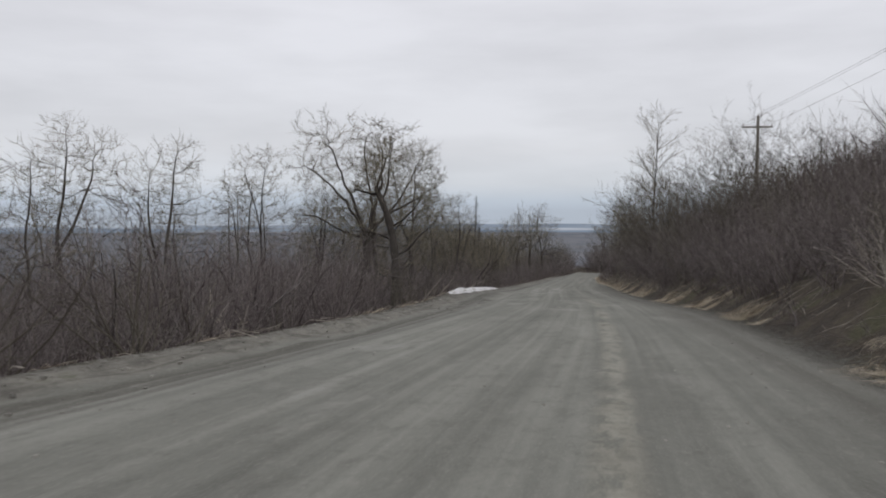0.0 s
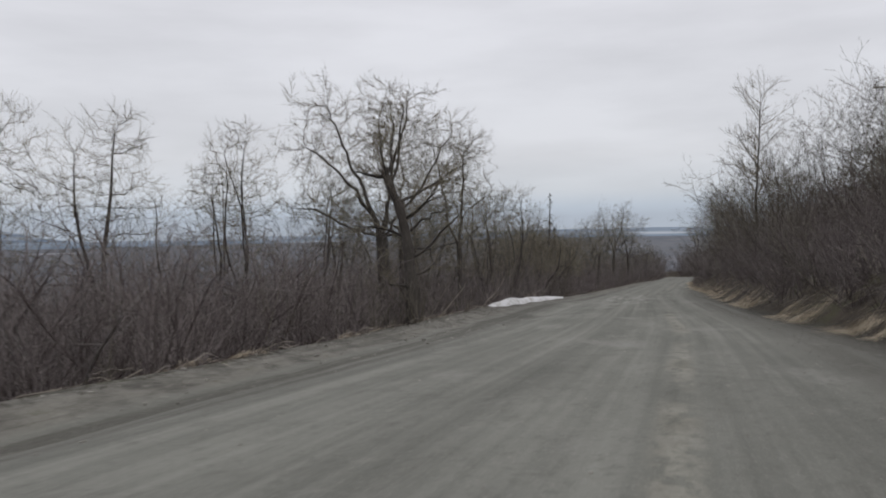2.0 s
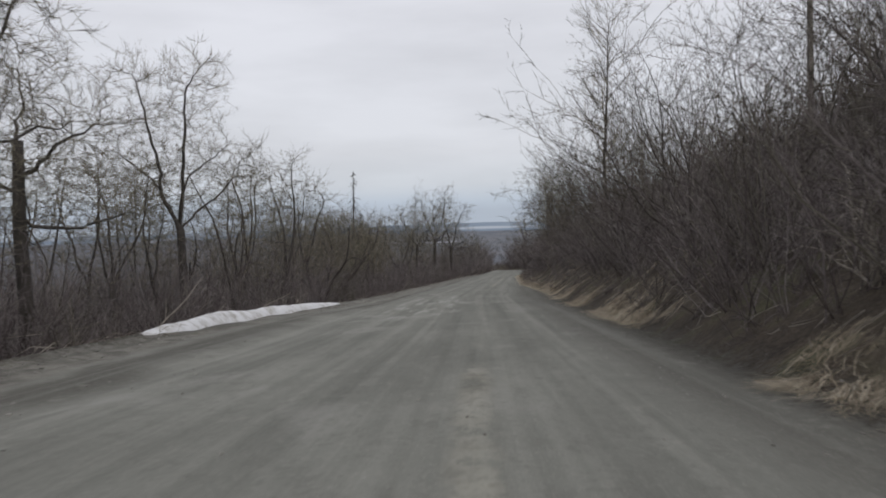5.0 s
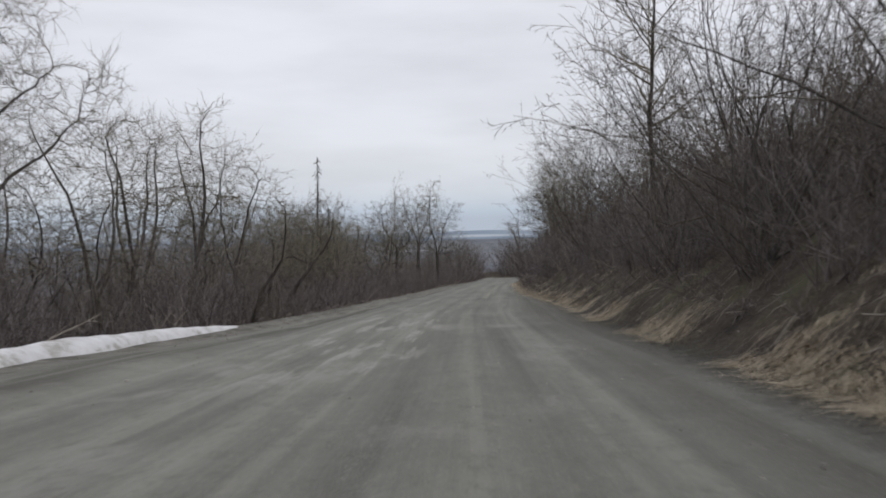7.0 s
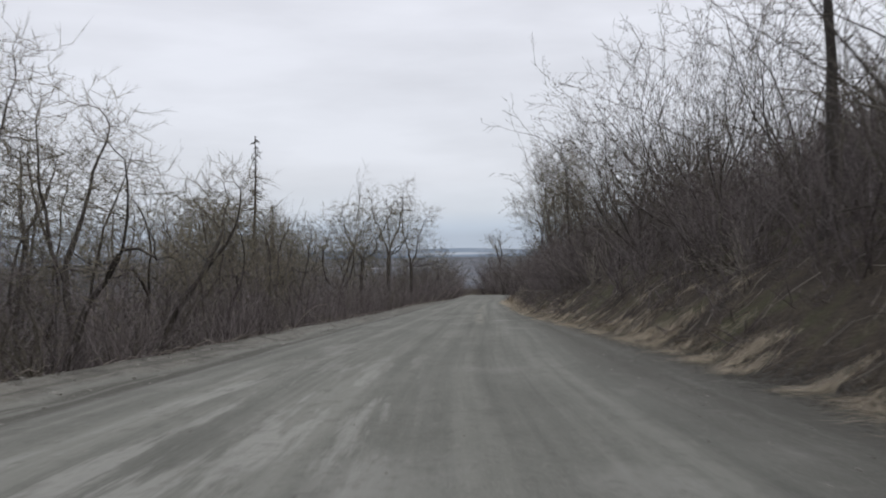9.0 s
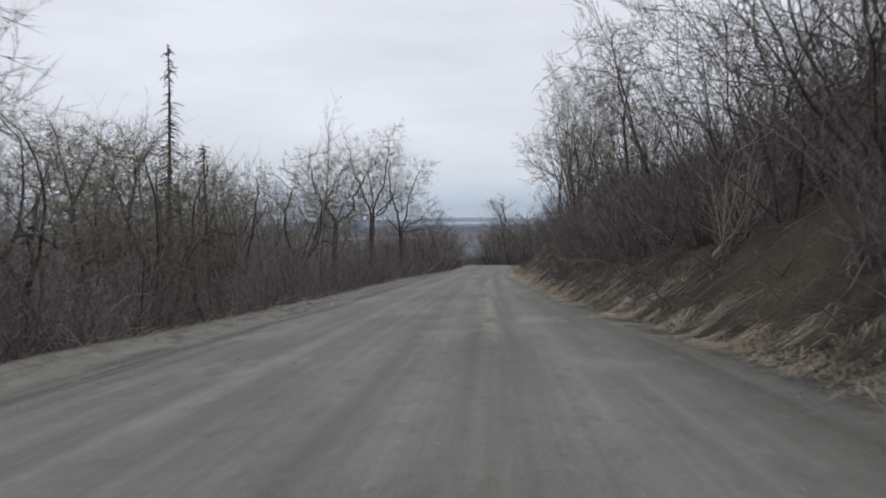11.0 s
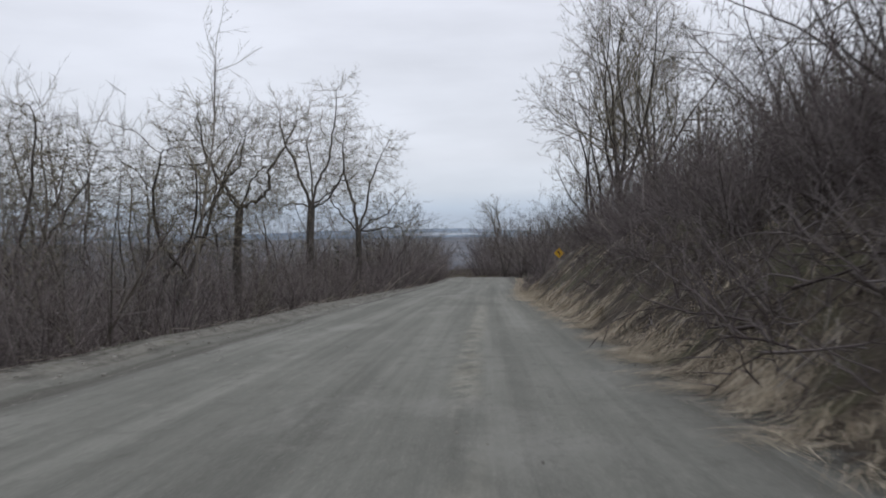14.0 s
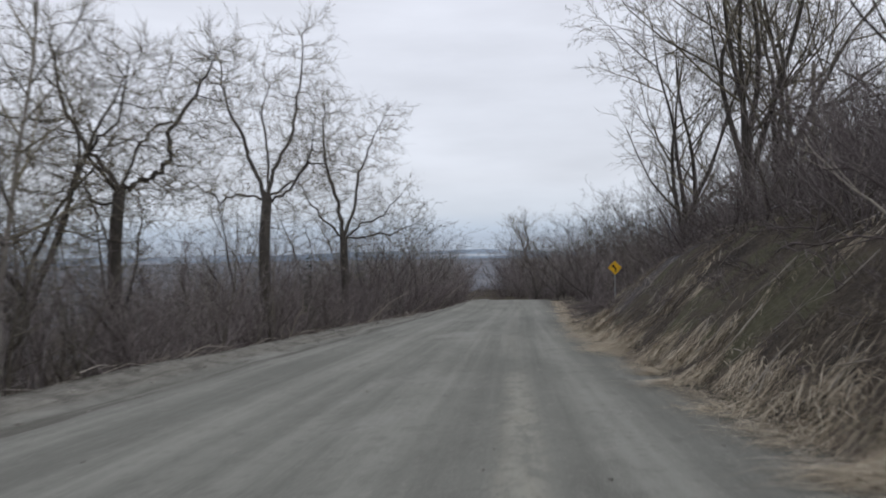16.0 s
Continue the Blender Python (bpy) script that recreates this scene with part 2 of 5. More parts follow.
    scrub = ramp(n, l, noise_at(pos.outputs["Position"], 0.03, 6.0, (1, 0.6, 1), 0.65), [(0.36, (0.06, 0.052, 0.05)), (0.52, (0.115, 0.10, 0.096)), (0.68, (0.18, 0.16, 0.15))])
    hazed_plain = mix(n, l, calc("MULTIPLY", span(across, -1300, -250), span(along, 500, 1500, 1.0, 0.0)), hazed_plain, scrub)
    earth = mix(n, l, far, litter, hazed_plain)
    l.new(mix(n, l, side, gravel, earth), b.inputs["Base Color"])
    height = calc("ADD", calc("ADD", calc("MULTIPLY", grit, 0.5), calc("MULTIPLY", grit_big, 0.8)), calc("MULTIPLY", streak_fine, 0.8))
    height = calc("ADD", height, calc("MULTIPLY", side, calc("ADD", calc("MULTIPLY", litter_b, 3.0), calc("MULTIPLY", litter_a, 5.0))))
    relief(n, l, b, height, 0.8, 0.03)
    return m


GROUND = road_and_ground()


def snow_material():
    m, n, l, b = material("old_snow", 0.75)
    c = n.new("ShaderNodeTexCoord")
    t = put(n, "ShaderNodeTexNoise", Scale=1.8, Detail=7.0, Roughness=0.7)
    l.new(c.outputs["Object"], t.inputs["Vector"])
    l.new(ramp(n, l, t.outputs["Fac"], [(0.36, (0.38, 0.365, 0.335)), (0.5, (0.64, 0.64, 0.645)), (0.7, (0.76, 0.765, 0.78))]), b.inputs["Base Color"])
    relief(n, l, b, t.outputs["Fac"], 0.4, 0.04)
    return m


SNOW = snow_material()


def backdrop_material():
    m, n, l, b = material("hazed_glowing_hills", 1.0)
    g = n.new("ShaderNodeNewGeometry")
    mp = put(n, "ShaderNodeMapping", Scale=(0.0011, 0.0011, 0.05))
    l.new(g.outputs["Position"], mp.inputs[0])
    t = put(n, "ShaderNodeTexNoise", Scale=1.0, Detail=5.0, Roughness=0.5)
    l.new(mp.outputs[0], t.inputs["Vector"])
    # air haze painted as blue on the hills, which glow by themselves
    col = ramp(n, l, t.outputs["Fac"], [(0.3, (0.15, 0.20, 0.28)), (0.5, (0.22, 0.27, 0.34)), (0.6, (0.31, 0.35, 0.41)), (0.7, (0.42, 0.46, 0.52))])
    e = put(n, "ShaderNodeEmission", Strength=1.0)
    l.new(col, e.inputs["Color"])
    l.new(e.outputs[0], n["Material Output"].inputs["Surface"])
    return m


BACKDROP = backdrop_material()


# ---- mesh helpers ----
def mesh_quads(name, verts, quads, mat, uv=None, smooth=True, tris=()):
    me = bpy.data.meshes.new(name)
    verts, quads = np.asarray(verts, dtype=np.float32).reshape(-1, 3), np.asarray(quads, dtype=np.int32).reshape(-1, 4)
    me.vertices.add(len(verts))
    me.vertices.foreach_set("co", verts.ravel())
    tris = np.asarray(tris, dtype=np.int32).reshape(-1, 3)
    corners = np.concatenate([quads.ravel(), tris.ravel()])
    me.loops.add(len(corners))
    me.loops.foreach_set("vertex_index", corners)
    sizes = np.concatenate([np.full(len(quads), 4, dtype=np.int32), np.full(len(tris), 3, dtype=np.int32)])
    me.polygons.add(len(sizes))
    me.polygons.foreach_set("loop_start", (np.cumsum(sizes) - sizes).astype(np.int32))
    me.polygons.foreach_set("loop_total", sizes)
    me.polygons.foreach_set("use_smooth", np.full(len(sizes), smooth))
    if uv is not None:
        me.uv_layers.new(name="road").data.foreach_set("uv", np.asarray(uv, dtype=np.float32)[quads.ravel()].ravel())
    me.update(calc_edges=True)
    me.materials.append(mat)
    return me


def part(name, me, parent, label=""):
    ob = new(name, me)
    ob.parent = parent
    return tagged(ob, label)


class Wood:
    """Collects tapered tubes; those with a point end in a cone."""

    def __init__(self):
        self.v, self.f, self.t, self.count = [], [], [], 0

    def tube(self, pts, rad, sides, point=False):
        pts, rad = np.asarray(pts, float), np.asarray(rad, float)
        t = np.gradient(pts, axis=0)
        t /= np.linalg.norm(t, axis=1, keepdims=True) + 1e-9
        ref = np.array((0.93, 0.21, 0.3)) if abs(t[0][2]) > 0.7 else np.array((0.1, 0.2, 0.97))
        a = np.cross(t, ref)
        a /= np.linalg.norm(a, axis=1, keepdims=True) + 1e-9
        c = np.cross(t, a)
        ang = np.arange(sides) * 2 * math.pi / sides
        ring = pts[:, None] + rad[:, None, None] * (a[:, None] * np.cos(ang)[None, :, None] + c[:, None] * np.sin(ang)[None, :, None])
        n = len(pts) - 1 if point else len(pts)
        j, k = np.arange(sides)[None], (np.arange(sides)[None] + 1) % sides
        i = np.arange(n - 1)[:, None] * sides
        self.v.append(ring[:n].reshape(-1, 3))
        self.f.append(np.stack([i + j, i + k, i + sides + k, i + sides + j], -1).reshape(-1, 4) + self.count)
        if point:
            i = (n - 1) * sides
            self.v.append(pts[-1:])
            self.t.append(np.stack([i + j[0], i + k[0], np.full(sides, n * sides)], -1) + self.count)
            self.count += 1
        self.count += n * sides

    def rods(self, rng, a, b, r0, r1):
        """Many straight three-sided rods at once; without r1 they end in a point."""
        way = b - a
        way /= np.linalg.norm(way, axis=1, keepdims=True) + 1e-9
        x = np.cross(way, rng.normal(0, 1, way.shape))
        x /= np.linalg.norm(x, axis=1, keepdims=True) + 1e-9
        y = np.cross(way, x)
        ring = [x * math.cos(k * 2.0944) + y * math.sin(k * 2.0944) for k in range(3)]
        low = [a + q * np.asarray(r0)[:, None] for q in ring]
        high = [b] if r1 is None else [b + q * np.asarray(r1)[:, None] for q in ring]
        size = 3 + len(high)
        self.v.append(np.stack(low + high, 1).reshape(-1, 3))
        i = np.arange(len(a))[:, None] * size + self.count
        for k in range(3):
            m = (k + 1) % 3
            if r1 is None:
                self.t.append(i + [k, m, 3])
            else:
                self.f.append(i + [k, m, 3 + m, 3 + k])
        self.count += len(a) * size

    def arrays(self):
        return np.concatenate(self.v), np.concatenate(self.f + [np.zeros((0, 4), int)]), np.concatenate(self.t + [np.zeros((0, 3), int)])

    def mesh(self, name, mat):
        v, f, t = self.arrays()
        return mesh_quads(name, v, f, mat, tris=t)


def limb(rng, start, way, length, n, wiggle, up):
    """A crooked line of n steps that bends up (or down) on its way."""
    p, d = np.array(start, float), np.array(way, float)
    d /= np.linalg.norm(d)
    out = [p.copy()]
    for _ in range(n):
        d = d + rng.normal(0, wiggle, 3) + np.array((0, 0, up))
        d /= np.linalg.norm(d)
        p = p + d * length / n
        out.append(p.copy())
    return np.array(out)


def aside(rng, way, angle):
    """A direction that leaves way by about angle degrees."""
    d = np.asarray(way, float) / np.linalg.norm(way)
    q = np.cross(d, rng.normal(0, 1, 3))
    q /= np.linalg.norm(q) + 1e-9
    return d * math.cos(radians(angle)) + q * math.sin(radians(angle))


def branch_out(wood, rng, pts, length, radius, level, spec, girth=0.55, least=0.0075):
    """Side branches along a line, and theirs in turn."""
    count, sides, steps, angle, ratio, wiggle, up, first = spec[level]
    for k in range(count):
        s = first + (1 - first) * (k + rng.uniform(0.1, 0.9)) / count
        at = s * (len(pts) - 1)
        i = min(int(at), len(pts) - 2)
        p = pts[i] + (pts[i + 1] - pts[i]) * (at - i)
        own = length * ratio * rng.uniform(0.65, 1.25) * (1.1 - 0.42 * s)
        r = max(radius * (1.05 - 0.75 * s) * girth, least)
        line = limb(rng, p, aside(rng, pts[i + 1] - pts[i], angle * rng.uniform(0.7, 1.25)), own, steps, wiggle, up)
        wood.tube(line, np.linspace(r, max(r * 0.22, least * 0.6), len(line)), sides, sides == 3)
        if level + 1 < len(spec):
            branch_out(wood, rng, line, own, r, level + 1, spec, girth, least)


def bare_tree(seed, height, fork=0.35, stems=3, spread=30, gnarl=0.16, thick=0.2, dense=1.0, slim=False, lean=(0, 0), bark_mat=None, kind="tree", twig_mat=None):
    """A leafless tree: a trunk that divides at fork into stems, and a crown of limbs, branches and twigs."""
    rng = np.random.default_rng(seed)
    root = new(kind)
    trunk, crown = Wood(), Wood()
    clump = fork < 0.13
    if not slim and not clump:
        height *= 0.89
    split_at = height * fork
    stem = limb(rng, (0, 0, -0.4), (lean[0], lean[1], 1), split_at + 0.4, 7, gnarl * 0.35, 0.02)
    r_top = thick * 0.72
    flare = np.linspace(thick, r_top, 8)
    flare[0] *= 1.35
    trunk.tube(stem, flare, 9)
    d = lambda k: max(1, int(round(k * dense)))
    if slim:
        spec = [(d(20), 4, 4, 55, 0.30, 0.1, 0.09, 0.12), (d(5), 3, 3, 40, 0.5, 0.12, 0.06, 0.2), (d(3), 3, 2, 35, 0.5, 0.12, 0.04, 0.2)]
    else:
        spec = [(d(8), 4, 4, 46, 0.56, gnarl * 0.95, 0.07, 0.1), (d(6), 3, 3, 44, 0.54, gnarl, 0.06, 0.12), (d(5), 3, 1, 42, 0.5, gnarl, 0.05, 0.1), (d(6), 3, 1, 38, 0.55, 0.14, 0.05, 0.08)]
    turn = rng.uniform(0, 6.28)
    for k in range(stems):
        a = turn + k * 6.28 / stems + rng.uniform(-0.4, 0.4)
        tilt = radians(spread * rng.uniform(0.6, 1.2)) if stems > 1 else radians(3)
        way = np.array((math.cos(a) * math.sin(tilt), math.sin(a) * math.sin(tilt), math.cos(tilt)))
        own = (height - split_at) * rng.uniform(0.82, 1.02)
        line = limb(rng, stem[-1] - way * 0.05, way, own, 10, gnarl * 1.05, 0.06)
        r = r_top * (0.95 if stems == 1 else 0.72)
        if clump:
            single = Wood()
            single.tube(line, np.linspace(r, r * 0.12, len(line)), 6)
            part("stem", single.mesh("stem", bark_mat or BARK), root)
        else:
            trunk.tube(line, np.linspace(r, r * 0.12, len(line)), 6)
        branch_out(crown, rng, line, own, r, 0, spec, 0.55, 0.008)
    if not slim and not clump:
        low = [(d(3), 4, 4, 40, 0.5, gnarl, 0.04, 0.2), (d(4), 3, 3, 40, 0.5, gnarl, 0.04, 0.15)]
        for k in range(3):
            p = stem[3 + k]
            line = limb(rng, p, aside(rng, (0, 0, 1), 70), height * 0.2, 5, gnarl, 0.05)
            crown.tube(line, np.linspace(thick * 0.22, 0.012, 6), 5)
            branch_out(crown, rng, line, height * 0.2, thick * 0.22, 0, low)
    part("stump" if clump else "trunk", trunk.mesh("trunk", bark_mat or BARK), root)
    part("crown", crown.mesh("crown", twig_mat or TWIG), root)
    return root


def grow_into(rng, pts, parents, goals, step, reach, done, rounds=90, rise=0.08):
    """Branches that grow from a skeleton towards free places in the crown, forking where they pull apart."""
    limit = 5200
    p, par = np.zeros((limit, 3)), np.full(limit, -1)
    n = len(pts)
    p[:n], par[:n] = pts, parents
    far = np.linalg.norm(goals[:, None] - p[None, :n], axis=2)
    near, dist = far.argmin(1), far.min(1)
    alive = dist > done
    children = np.bincount(par[:n][par[:n] >= 0], minlength=limit)
    for _ in range(rounds):
        pull = alive & (dist < reach)
        if not pull.any() or n > limit - 600:
            break
        who = near[pull]
        way = goals[pull] - p[who]
        way /= np.linalg.norm(way, axis=1, keepdims=True) + 1e-9
        total = np.zeros((n, 3))
        np.add.at(total, who, way)
        tips = np.unique(who)
        tips = tips[children[tips] < 3]
        if not len(tips):
            break
        d = total[tips] / (np.linalg.norm(total[tips], axis=1, keepdims=True) + 1e-9) + rng.normal(0, 0.24, (len(tips), 3)) + (0, 0, rise)
        d /= np.linalg.norm(d, axis=1, keepdims=True) + 1e-9
        k = len(tips)
        p[n:n + k], par[n:n + k] = p[tips] + d * step, tips
        children[tips] += 1
        live = np.flatnonzero(alive)
        gap = np.linalg.norm(goals[live][:, None] - p[None, n:n + k], axis=2)
        closer = gap.min(1) < dist[live]
        near[live[closer]], dist[live[closer]] = n + gap.argmin(1)[closer], gap.min(1)[closer]
        alive &= dist > done
        n += k
    return p[:n], par[:n]


def clothe(rng, root, p, par, thick, twigs, twig_size, tip=0.007, split=0.017):
    """Bark on a skeleton: limbs as thick as all they carry, thin branches, and twigs towards the ends."""
    n = len(p)
    carried = np.zeros(n)
    for i in range(n - 1, -1, -1):
        carried[i] = max(carried[i], 1)
        if par[i] >= 0:
            carried[par[i]] += carried[i]
    power = math.log(thick / tip) / math.log(max(carried[0], 3))
    r = tip + (tip * carried ** power - tip) * (1 - 0.45 * np.clip(p[:, 2] / p[:, 2].max(), 0, 1))
    trunk, crown = Wood(), Wood()
    heir = np.full(n, -1)
    for i in range(n - 1, 0, -1):
        q = par[i]
        if q >= 0 and (heir[q] < 0 or carried[i] > carried[heir[q]]):
            heir[q] = i
    for i in range(n):
        q = par[i]
        if r[i] < split or (q >= 0 and heir[q] == i):
            continue
        line, width, k = ([p[q]], [min(r[q], r[i] * 1.15)], i) if q >= 0 else ([], [], i)
        while k >= 0 and r[k] >= split * 0.7:
            line.append(p[k])
            width.append(r[k])
            k = heir[k]
        if len(line) > 1:
            if q < 0:
                width[0] *= 1.35
            trunk.tube(line, width, 8 if width[0] > 0.1 else 5)
    thin = np.flatnonzero((par >= 0) & (r < split))
    a, b = p[par[thin]], p[thin]
    crown.rods(rng, a, b, np.minimum(r[par[thin]], r[thin] * 1.3), r[thin] * 0.85)
    outer = np.repeat(np.flatnonzero((par >= 0) & (r < 0.026)), twigs)

    def sprays(low, ahead, size, wild, width):
        """Twigs that leave low, mostly ahead; returns where they begin and end."""
        way = ahead / (np.linalg.norm(ahead, axis=1, keepdims=True) + 1e-9) + rng.normal(0, wild, ahead.shape) + (0, 0, 0.15)
        way /= np.linalg.norm(way, axis=1, keepdims=True) + 1e-9
        high = low + way * size * rng.uniform(0.45, 1.25, (len(low), 1))
        crown.rods(rng, low, high, np.full(len(low), width), None)
        return low, high

    a, b = p[par[outer]], p[outer]
    a, b = sprays(a + (b - a) * rng.uniform(0, 1, (len(a), 1)), b - a, twig_size, 0.38, 0.0085)
    a, b = np.repeat(a, 3, 0), np.repeat(b, 3, 0)
    sprays(a + (b - a) * rng.uniform(0.2, 0.85, (len(a), 1)), b - a, twig_size * 0.6, 0.36, 0.006)
    part("trunk", trunk.mesh("trunk", BARK), root)
    part("crown", crown.mesh("crown", TWIG), root)
    return root


def crooked_tree(seed, height, thick=0.17, leaders=1, split=0.45, spread=30, bare=0.3, reach=0.3, crook=0.14, fine=1.0, lean=(0, 0), twigs=2):
    """A leafless tree with a wandering trunk, one or more leaders, and angular limbs out to a rounded crown of fine twigs."""
    rng = np.random.default_rng(seed)
    tall = height * 0.8
    main = limb(rng, (0, 0, -0.4), (lean[0], lean[1], 1), tall + 0.4, 18, crook, 0.09)
    pts, par = list(main), list(range(-1, 18))
    turn = rng.uniform(0, 6.28)
    cores = [main[int(18 * (bare + 0.12)):]]
    for k in range(leaders - 1):
        i = int(np.clip(round((split + rng.uniform(-0.07, 0.07)) * 18), 3, 13))
        a, tilt = turn + k * 6.28 / max(leaders - 1, 1) + rng.uniform(-0.5, 0.5), radians(spread * rng.uniform(0.8, 1.3))
        own = (tall - main[i][2]) * rng.uniform(0.8, 1.05)
        line = limb(rng, main[i], (math.cos(a) * math.sin(tilt), math.sin(a) * math.sin(tilt), math.cos(tilt)), own, 10, crook * 1.25, 0.08)[1:]
        par += [i] + list(range(len(pts), len(pts) + 9))
        pts += list(line)
        cores.append(line[2:])
    cores = np.concatenate(cores)
    count = int(1000 * fine)
    out = rng.normal(0, 1, (count, 3))
    out /= np.linalg.norm(out, axis=1, keepdims=True)
    core = cores[rng.integers(len(cores), size=count)]
    share = np.clip((core[:, 2] / tall - bare) / (1 - bare), 0, 1)
    wide = height * reach * (0.45 + 0.6 * np.sin(np.clip(share * 0.75 + 0.2, 0, 1) * math.pi))
    goals = core + out * (wide * rng.uniform(0.15, 1, count) ** 0.6)[:, None] * (1, 1, 0.7) + (0, 0, 0.06 * height)
    goals = goals[goals[:, 2] > height * bare * 0.8]
    p, par = grow_into(rng, np.array(pts), np.array(par), goals, 0.34, 3.2, 0.42)
    return clothe(rng, new("tree"), p, par, thick, twigs, 0.75)


def shrub_stems(seed, height, stems, spread, twigs=6, thick=0.018, up=0.05, wiggle=0.17, fine=2):
    """The stems of a leafless bush from one root, each with its twigs."""
    rng = np.random.default_rng(seed)
    out = []
    for k in range(stems):
        w = Wood()
        a = rng.uniform(0, 6.28)
        tilt = radians(spread) * math.sqrt(rng.uniform(0.02, 1))
        way = (math.cos(a) * math.sin(tilt), math.sin(a) * math.sin(tilt), math.cos(tilt))
        own = height * rng.uniform(0.55, 1.05)
        line = limb(rng, (rng.normal(0, 0.16), rng.normal(0, 0.16), -0.15), way, own, 4, wiggle, up)
        r = thick * rng.uniform(0.7, 1.4)
        w.tube(line, np.linspace(r, r * 0.35, 5), 3, True)
        spec = [(twigs, 3, 1, 40, 0.36, 0.16, 0.06, 0.15)]
        if fine:
            spec.append((fine, 3, 1, 36, 0.5, 0.1, 0.05, 0.15))
        branch_out(w, rng, line, own, r, 0, spec)
        out.append(w)
    return out


def bush(seed, height, stems, spread, mat, twigs=6, thick=0.02, kind="bush", wiggle=0.17, fine=2):
    root = new(kind)
    for w in shrub_stems(seed, height, stems, spread, twigs, thick, 0.05, wiggle, fine):
        part("stem", w.mesh("stem", mat), root)
    return root


# ---- the lie of the land ----
KNOT_Y = [-400, -60, 4.1, 20.5, 38.5, 59.3, 86.5, 103.3, 120.3, 133.2, 160, 185, 198, 206, 214, 222, 230, 240, 250, 260, 275, 300, 340, 380, 460]
KNOT_X = [-60, -8.9, 2.65, 5.56, 8.29, 10.63, 13.66, 16.5, 19.1, 21.24, 25.8, 30.4, 32.7, 34.1, 35.5, 36.8, 37.8, 37.6, 35.0, 30.0, 20, 2, -28, -58, -110]
KNOT_Z = [32, 5.8, 0.71, -0.45, -1.84, -3.54, -5.49, -6.53, -7.73, -8.53, -10.2, -11.75, -12.45, -12.85, -13.2, -13.85, -14.6, -15.4, -15.8, -16.3, -17.4, -20, -24, -28, -40]
LINE_Y = np.arange(-420, 480, 1.0)


def smoothed(values):
    k = np.exp(-np.linspace(-2, 2, 17) ** 2)
    v = np.interp(LINE_Y, KNOT_Y, values)
    return np.convolve(np.pad(v, 8, mode="edge"), k / k.sum(), mode="valid")


LINE_X, LINE_Z = smoothed(KNOT_X), smoothed(KNOT_Z)


def line_x(y):
    return np.interp(y, LINE_Y, LINE_X)


def line_z(y):
    return np.interp(y, LINE_Y, LINE_Z)


def ease(v, a, b):
    s = np.clip((v - a) / (b - a), 0, 1)
    return s * s * (3 - 2 * s)


def ripple(x, y):
    return (np.sin(x * 0.83 + 1.3 * np.sin(y * 0.31)) * np.sin(y * 0.57 + x * 0.21) + 0.5 * np.sin(x * 2.1 + y * 1.7) * np.sin(y * 1.9 - x * 0.7)) * 0.5


PLAIN = -118.0


def toe(y):
    """How far to the right of the lane the bank begins."""
    return np.interp(y, (20, 32, 46, 58, 78, 88, 96, 106, 116, 130, 145, 158, 176, 195, 210), (3.4, 4.0, 3.4, 3.8, 3.9, 4.2, 3.7, 2.9, 2.6, 2.45, 2.2, 1.95, 2.5, 3.0, 3.4))


def verge(y):
    """How far to the left the slope falls away; wider at an old pull-out."""
    return np.interp(y, (12, 24, 40, 52, 62, 72, 84, 96, 130, 150, 168, 190, 205, 217), (6.6, 6.4, 7.2, 8.3, 9.1, 8.9, 6.7, 6.2, 6.2, 6.2, 5.8, 5.2, 4.2, 3.3))


def land(x, y):
    """Height of the ground."""
    x, y = np.asarray(x, float), np.asarray(y, float)
    d = x - line_x(y)
    z = line_z(y)
    bank = 0.55 + 0.35 * ease(y, 35, 60) + 0.75 * ease(y, 112, 140) - 1.35 * ease(y, 150, 176)
    slope = (0.42 - 0.08 * ease(y, 85, 130)) * (1 - ease(y, 190, 310))
    u = np.maximum(d - toe(y), 0)
    near = np.minimum(u, 70)
    rise = bank * (1 - np.exp(-(u / 1.8) ** 1.5)) + slope * np.maximum(near - 2.8 * ease(y, 156, 178), 0) + 0.1 * np.clip(u - 70, 0, 500)
    w = np.maximum(-verge(y) - d, 0)
    fall = 0.34 * np.minimum(w, 5) + 0.07 * np.clip(w - 5, 0, 60) + 0.22 * np.maximum(w - 65, 0)
    berm = 0.16 * np.exp(-((d + verge(y) - 0.1) / 0.5) ** 2) - 0.10 * np.exp(-((d + 5.2) / 0.45) ** 2)
    berm = berm + 0.09 * np.exp(-((d + verge(y) - 0.6) / 0.8) ** 2) * ripple(x * 3.1, y * 1.3)
    crown = -0.012 * np.abs(np.clip(d + 1.5, -5, 5)) + 0.018 + 0.02 * np.exp(-(d / 0.28) ** 2)
    off = ease(w + u, 0.3, 3.0)
    z = z + rise - fall + berm + crown + off * (0.28 * ripple(x, y) + 0.16 * ripple(x * 2.9 + 4, y * 2.3)) + ease(u, 0.8, 3.0) * 0.3 * ripple(x * 0.9 + 7, y * 0.8 + 3)
    out = np.maximum(ease(y, 330, 900), ease(-d, 90, 700))
    out = np.maximum(out, ease(d, 500, 1500))
    return np.maximum(z * (1 - out) + PLAIN * out, PLAIN - 0.5)


def spread_axis(near, far, step, growth):
    """Lines close together near by, wider apart outside."""
    out = [near]
    while out[-1] < far:
        step *= growth
        out.append(out[-1] + step)
    return out


